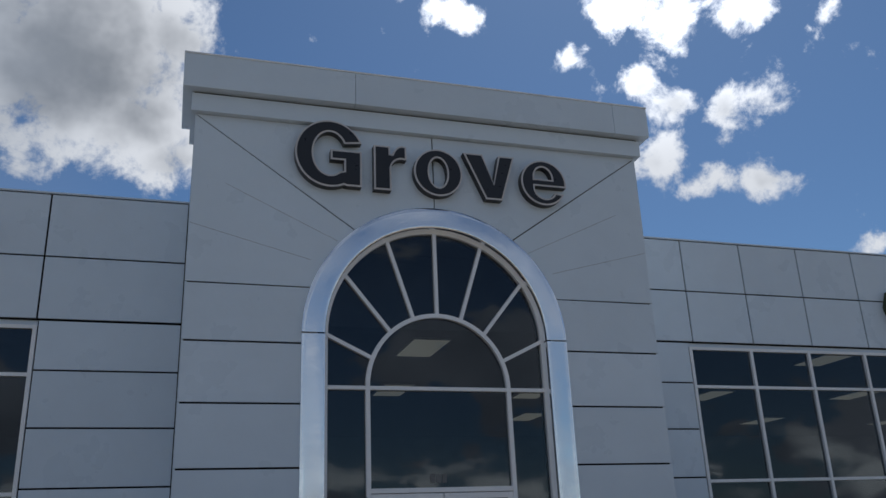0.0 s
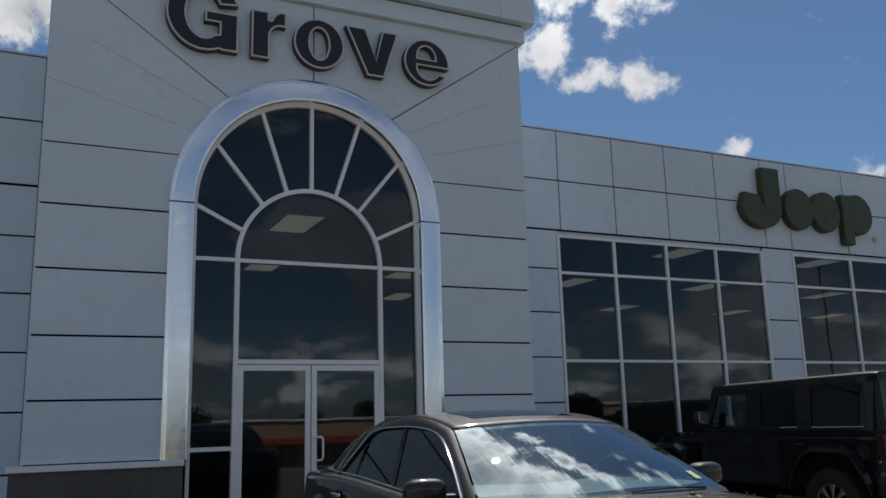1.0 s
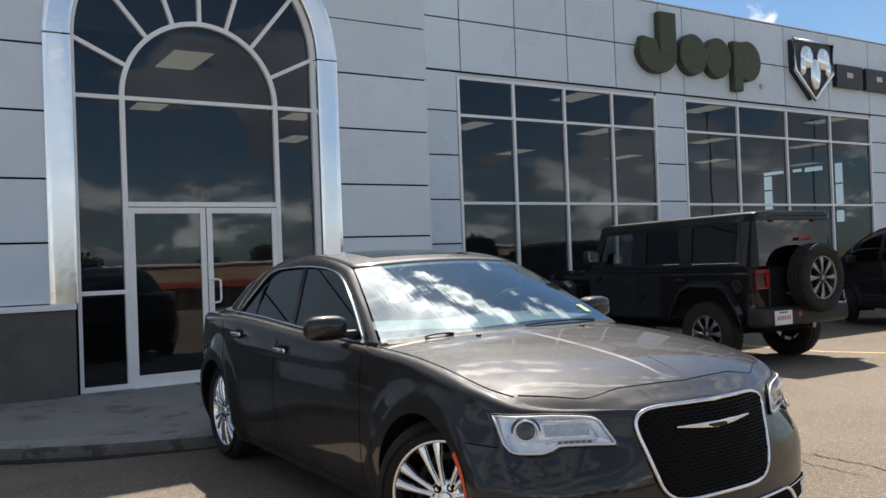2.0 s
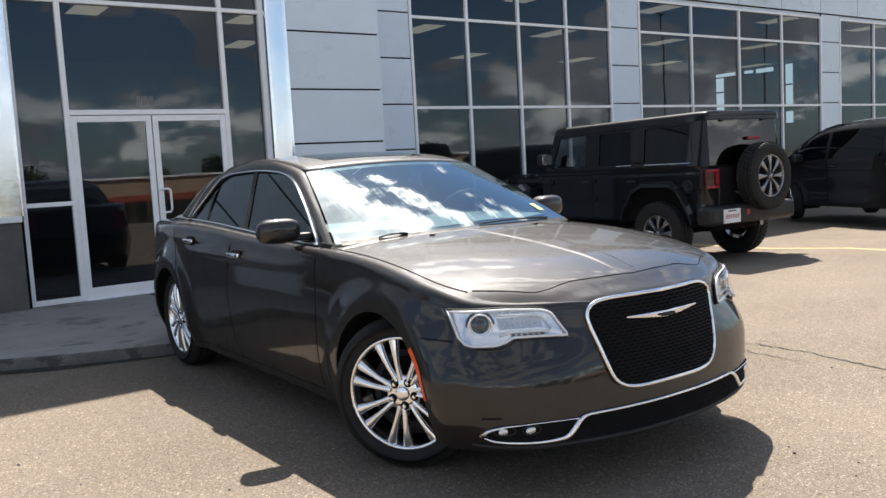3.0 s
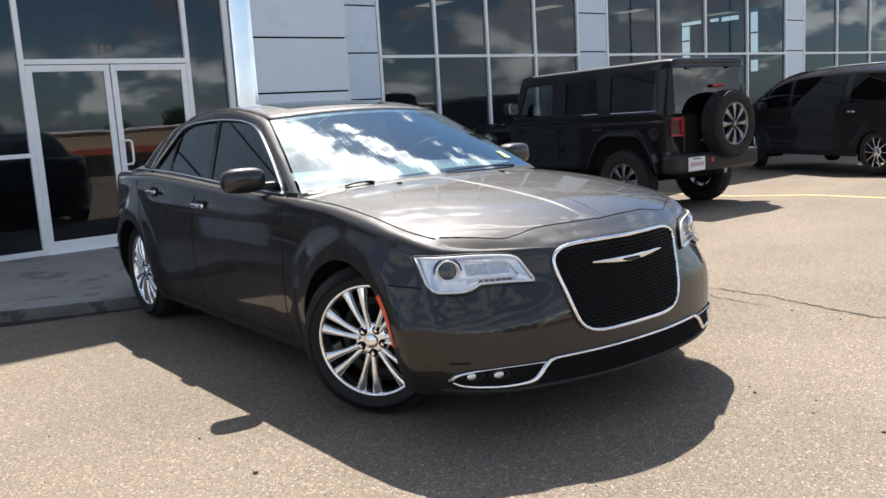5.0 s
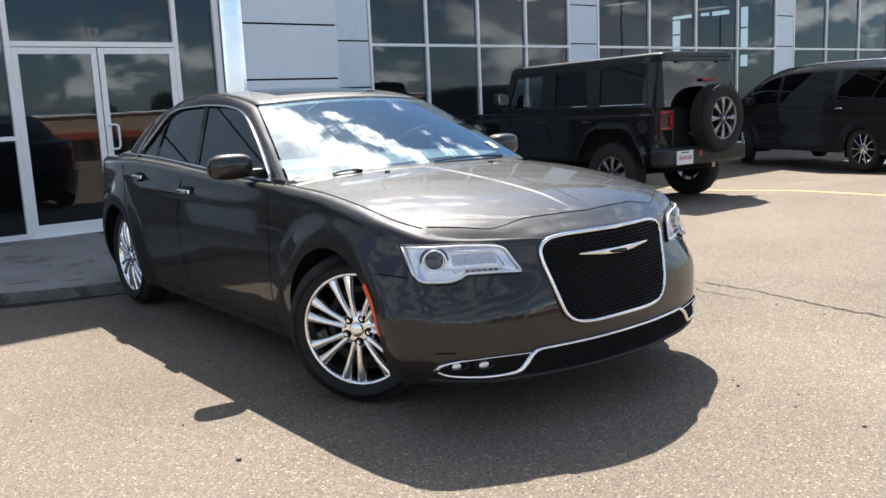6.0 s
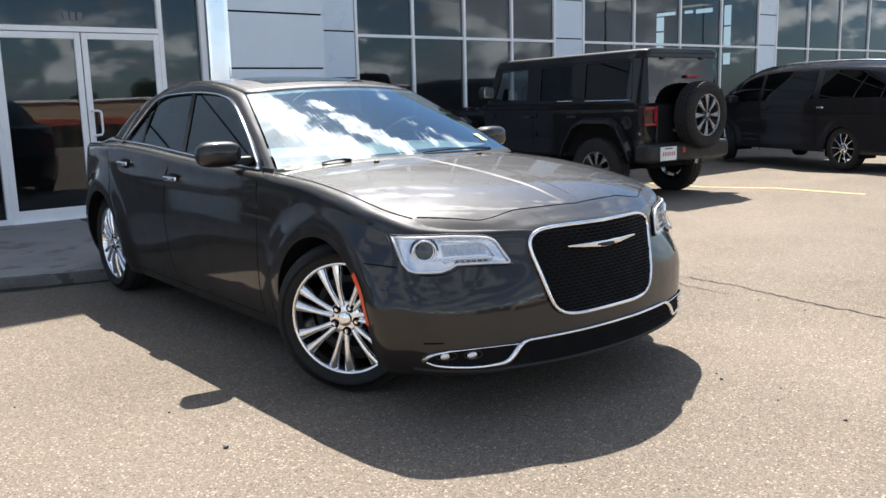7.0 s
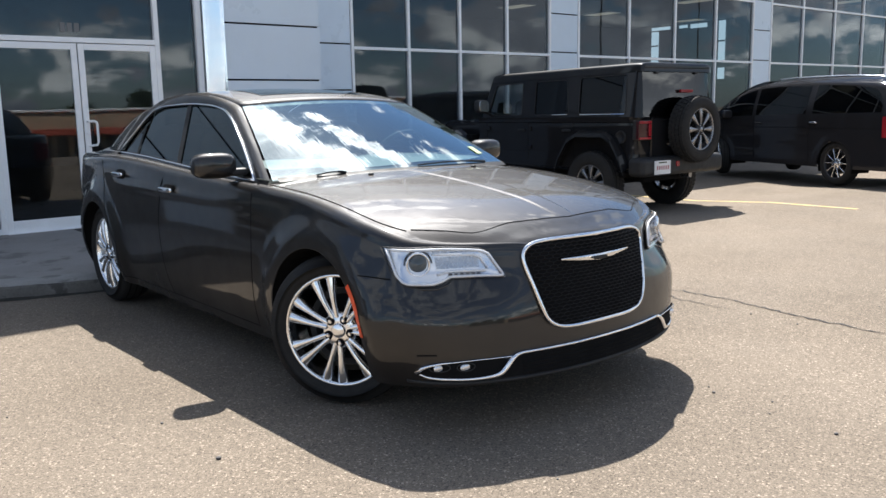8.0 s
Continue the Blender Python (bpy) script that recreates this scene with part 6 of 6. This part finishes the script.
SY0, SY1 = FY - 0.16, FY + 0.001
part("block", box(9.52, 10.00, SY0, SY1, 5.30, 6.20, 0.03), SIGN_GREEN, emblem)
part("block", slab(bow(9.47, 5.38, 0.53, 0.42, -180, 0, 24) + [(9.52, 5.40), (9.42, 5.62), (9.05, 5.66)], SY0 + 0.003, SY1, 0, 0.015), SIGN_GREEN, emblem)
for cx in (10.48, 11.24):
    part("block", slab(bow(cx, 5.42, 0.40, 0.42, 0, 350, 35), SY0, SY1, 0, 0.02), SIGN_GREEN, emblem)
part("block", slab(bow(12.19, 5.44, 0.42, 0.43, 0, 350, 35), SY0 + 0.002, SY1, 0, 0.02), SIGN_GREEN, emblem)
part("block", box(11.72, 12.02, SY0 + 0.004, SY1, 4.78, 5.84, 0.03), SIGN_GREEN, emblem)
part("stud", tube([(12.78, SY0 + 0.1, 4.98), (12.78, SY1, 4.98)], 0.06, 14), SIGN_EDGE, emblem)
crest = thing("shield_sign", Matrix(), "black shield-shaped sign with polished rim and raised lumps", "sign")
SHIELD = [(13.78, 6.10), (15.22, 6.10), (15.20, 5.42), (14.48, 4.78), (13.80, 5.40)]
part("plate", slab(SHIELD, FY - 0.15, FY + 0.001, 0, 0.02), SIGN_BLACK, crest)
part("rim", tube([(px, FY - 0.16, pz) for px, pz in SHIELD + SHIELD[:2]], 0.045, 8), CHROME, crest, smooth=True)
for cx, cz, rx, rz in ((14.20, 5.72, 0.22, 0.26), (14.82, 5.72, 0.22, 0.26), (14.50, 5.35, 0.17, 0.36), (14.03, 5.5, 0.08, 0.22), (14.97, 5.5, 0.08, 0.22)):
    part("lump", blob(rx, 0.09, rz, 2.2, 14, at=(cx, FY - 0.17, cz)), CHROME, crest, smooth=True)
for x0, x1 in ((15.42, 16.48), (16.62, 17.75), (17.9, 19.1)):
    block = thing("sign_block", Matrix(), "raised plain dark sign block on the fascia", "sign", "dark blocks beside the shield")
    part("block", box(x0, x1, FY - 0.13, FY + 0.001, 5.16, 5.70, 0.02), SIGN_BLACK, block)
    part("notch", box((x0 + x1) / 2 - 0.12, (x0 + x1) / 2 + 0.12, FY - 0.133, FY - 0.12, 5.40, 5.52), SIGN_EDGE, block)
red = thing("red_sign", Matrix(), "raised red and black sign on the wing fascia", "sign")
part("red_band", box(-7.2, -5.78, FY - 0.12, FY + 0.001, 5.70, 5.93, 0.02), SIGN_RED, red)
part("black_band", box(-7.2, -5.74, FY - 0.10, FY + 0.001, 5.28, 5.55, 0.02), SIGN_BLACK, red)

# ---- small things on the ground ----
mat_ = thing("door_mat", pose(0.3, -0.45, 0.052), "dark ribbed door mat on the walkway", "mat")
part("pad", box(-0.55, 0.55, -0.28, 0.28, 0.0, 0.012, 0.004), BLACK_PLASTIC, mat_)
for k in range(10):
    part("rib", box(-0.52, 0.52, -0.25 + 0.052 * k, -0.232 + 0.052 * k, 0.011, 0.016), RUBBER, mat_)


def crack(points, width):
    """A jagged crack: a thin ribbon a hair over the asphalt."""
    pts = []
    for (ax, ay), (bx, by) in zip(points, points[1:]):
        for i in range(14):
            t = i / 14
            pts.append(Vector((ax + (bx - ax) * t + random.gauss(0, 0.012), ay + (by - ay) * t + random.gauss(0, 0.006), 0)))
            pts[-1].z = ground_z(pts[-1].y) + 0.004
    bm = bmesh.new()
    rows = []
    for i, p in enumerate(pts):
        w = width * (0.4 + random.random())
        d = (pts[min(i + 1, len(pts) - 1)] - pts[max(i - 1, 0)]).normalized()
        n = Vector((-d.y, d.x, 0)) * w
        rows.append((bm.verts.new(p - n), bm.verts.new(p + n)))
    for a, b in zip(rows, rows[1:]):
        bm.faces.new((a[0], a[1], b[1], b[0]))
    tagged(part("crack", bm, CRACK), "dark jagged crack in the asphalt", "crack", kind="structure")


crack([(1.98, -6.4), (2.05, -6.9), (2.06, -7.28), (1.95, -7.8), (1.94, -8.4), (1.88, -9.6)], 0.008)
crack([(2.02, -6.7), (1.82, -7.0), (1.78, -7.5)], 0.004)
crack([(-6.0, -3.52), (-2.2, -2.93), (-1.2, -3.34), (-0.5, -3.48)], 0.010)
for k in range(70):
    px, py = random.uniform(-4.5, 4.5), random.uniform(-9.6, -4.4)
    if abs(px + 0.3) < 1.1 and py > -8.2:
        continue
    r = random.uniform(0.004, 0.010)
    stone = part("pebble", blob(r, r * random.uniform(0.6, 1), r * 0.6, 2.2, 5), STONE, at=pose(px, py, ground_z(py) + r * 0.45, 0, 0, random.uniform(0, 180)))
    tagged(stone, "small dark pebble lying on asphalt", "pebble", "loose pebbles")
tagged(part("pebble", blob(0.012, 0.009, 0.007, 2.2, 6), STONE, at=pose(-1.877, -7.44, 0.006)), "small dark pebble lying on asphalt", "pebble", "loose pebbles")

# ---- across the road, seen in the glass ----
BRICK_TAN = surface("tan render", (0.42, 0.33, 0.22), 0.8, 0.0, 0.1, 0.5)
BAND_RED = surface("red canopy", (0.42, 0.08, 0.04), 0.6)
LEAF = surface("leaves", (0.045, 0.07, 0.022), 0.7, 0.0, 0.35, 1.2, 8.0)
BARK = surface("bark", (0.10, 0.075, 0.055), 0.9, 0.0, 0.3, 4.0)
VERGE = surface("mown grass", (0.055, 0.085, 0.03), 0.9, 0.0, 0.25, 0.3, 6.0)
bm = bmesh.new()
strip = [[bm.verts.new((px, py, -0.12 * (abs(py) - 20) * 0.889 + 0.02 if py > -50 else -3.18)) for px in (-200, 0, 200)] for py in (-24, -36, -47)]
for a, b in zip(strip, strip[1:]):
    for j in range(2):
        bm.faces.new((a[j], a[j + 1], b[j + 1], b[j]))
tagged(part("grass_verge", bm, VERGE), "mown grass verge across the road", "grass", kind="stuff")


def shop(x0, x1, y, top, wall_mat, band_mat):
    house = thing("shop_building", pose((x0 + x1) / 2, y, -3.2), "low tan shop with a coloured canopy band", "building", "shops across the road")
    h = (x1 - x0) / 2
    part("wall", box(-h, h, -12, 0, 0, top, 0.05), wall_mat, house)
    part("canopy", box(-h * 0.8, h * 0.8, -0.1, 1.6, top * 0.52, top * 0.66, 0.03), band_mat, house)
    part("roof", box(-h - 0.2, h + 0.2, -12.2, 0.2, top, top + 0.25, 0.04), FRAME, house)
    n = int(h)
    for i in range(n):
        cx = -h * 0.78 + 2 * h * 0.78 * i / (n - 1)
        part("window", box(cx - 0.55, cx + 0.55, -0.05, 0.06, 0.4, top * 0.48), WINDOW, house)


shop(14, 52, -82, 5.0, BRICK_TAN, BAND_RED)
shop(66, 96, -88, 6.4, BRICK_TAN, BAND_RED)
shop(-60, -14, -90, 5.2, BRICK_TAN, FRAME)


def tree(height, spread, seed):
    rng = random.Random(seed)
    t = thing("tree", Matrix(), "leafy green tree with a broad crown", "tree", "trees across the road")
    bm = tube([(0, 0, 0), (0.05, 0.02, height * 0.25), (0.0, 0.08, height * 0.5), (0.1, 0, height * 0.8)], [0.22, 0.17, 0.12, 0.04], 8)
    for k in range(6):
        a = 2 * math.pi * k / 6 + rng.random()
        z = height * rng.uniform(0.3, 0.55)
        tube([(0, 0, z), (math.cos(a) * spread * 0.35, math.sin(a) * spread * 0.35, z + height * 0.14), (math.cos(a) * spread * 0.7, math.sin(a) * spread * 0.7, z + height * 0.22)], [0.09, 0.06, 0.025], 6, bm)
    part("trunk", bm, BARK, t)
    verts, faces = [], []
    for k in range(90):
        a, r, z = rng.uniform(0, 6.283), spread * math.sqrt(rng.random()), rng.random()
        c = Vector((math.cos(a) * r * (1 - 0.6 * z * z), math.sin(a) * r * (1 - 0.6 * z * z), height * (0.32 + 0.66 * z)))
        for q in range(26):
            p = c + Vector((rng.gauss(0, 0.32), rng.gauss(0, 0.32), rng.gauss(0, 0.26)))
            d1, d2 = Vector((rng.gauss(0, 1), rng.gauss(0, 1), rng.gauss(0, 1))).normalized() * 0.2, Vector((rng.gauss(0, 1), rng.gauss(0, 1), rng.gauss(0, 1))).normalized() * 0.15
            i = len(verts)
            verts += [p - d1, p + d2, p + d1, p - d2]
            faces.append((i, i + 1, i + 2, i + 3))
    mesh = bpy.data.meshes.new("crown")
    mesh.from_pydata(verts, [], faces)
    mesh.materials.append(LEAF)
    crown_ob = new("crown", mesh)
    crown_ob.parent = t
    return t


kinds = [tree(6.0, 2.6, 1), tree(7.5, 3.0, 2)]
rng = random.Random(5)
places = [(-2, -58), (3, -62), (9, -64), (55, -70), (60, -66), (104, -74), (112, -80), (38, -98), (74, -60)]
# a broken row of trees behind the shops
places += [(x + rng.uniform(-2.5, 2.5), rng.uniform(-112, -99)) for x in range(-58, 112, 5)]
for i, (px, py) in enumerate(places):
    m = pose(px, py, -3.2, 0, 0, rng.uniform(0, 360)) @ Matrix.Scale(rng.uniform(0.62, 0.92) if i > 8 else 1.0, 4)
    if i < 2:
        kinds[i].matrix_basis = m
    else:
        copy_thing(kinds[i % 2], m)


def light_pole():
    pole = thing("light_pole", Matrix(), "tall slim dark steel lamp post on the lot", "lamp post", "lamp posts on the lot")
    part("shaft", tube([(0, 0, 0), (0, 0, 13.0)], [0.085, 0.055], 10), BAR, pole)
    part("base", tube([(0, 0, 0), (0, 0, 0.6)], [0.28, 0.26], 14), WALKWAY, pole)
    part("lamp_head", box(-0.32, 0.32, -0.16, 0.16, 13.0, 13.15, 0.03), BAR, pole)
    return pole


lot_pole = light_pole()
lot_pole.matrix_basis = pose(48.7, -30.0, -1.1)
copy_thing(lot_pole, pose(61.7, -30.0, -1.1))
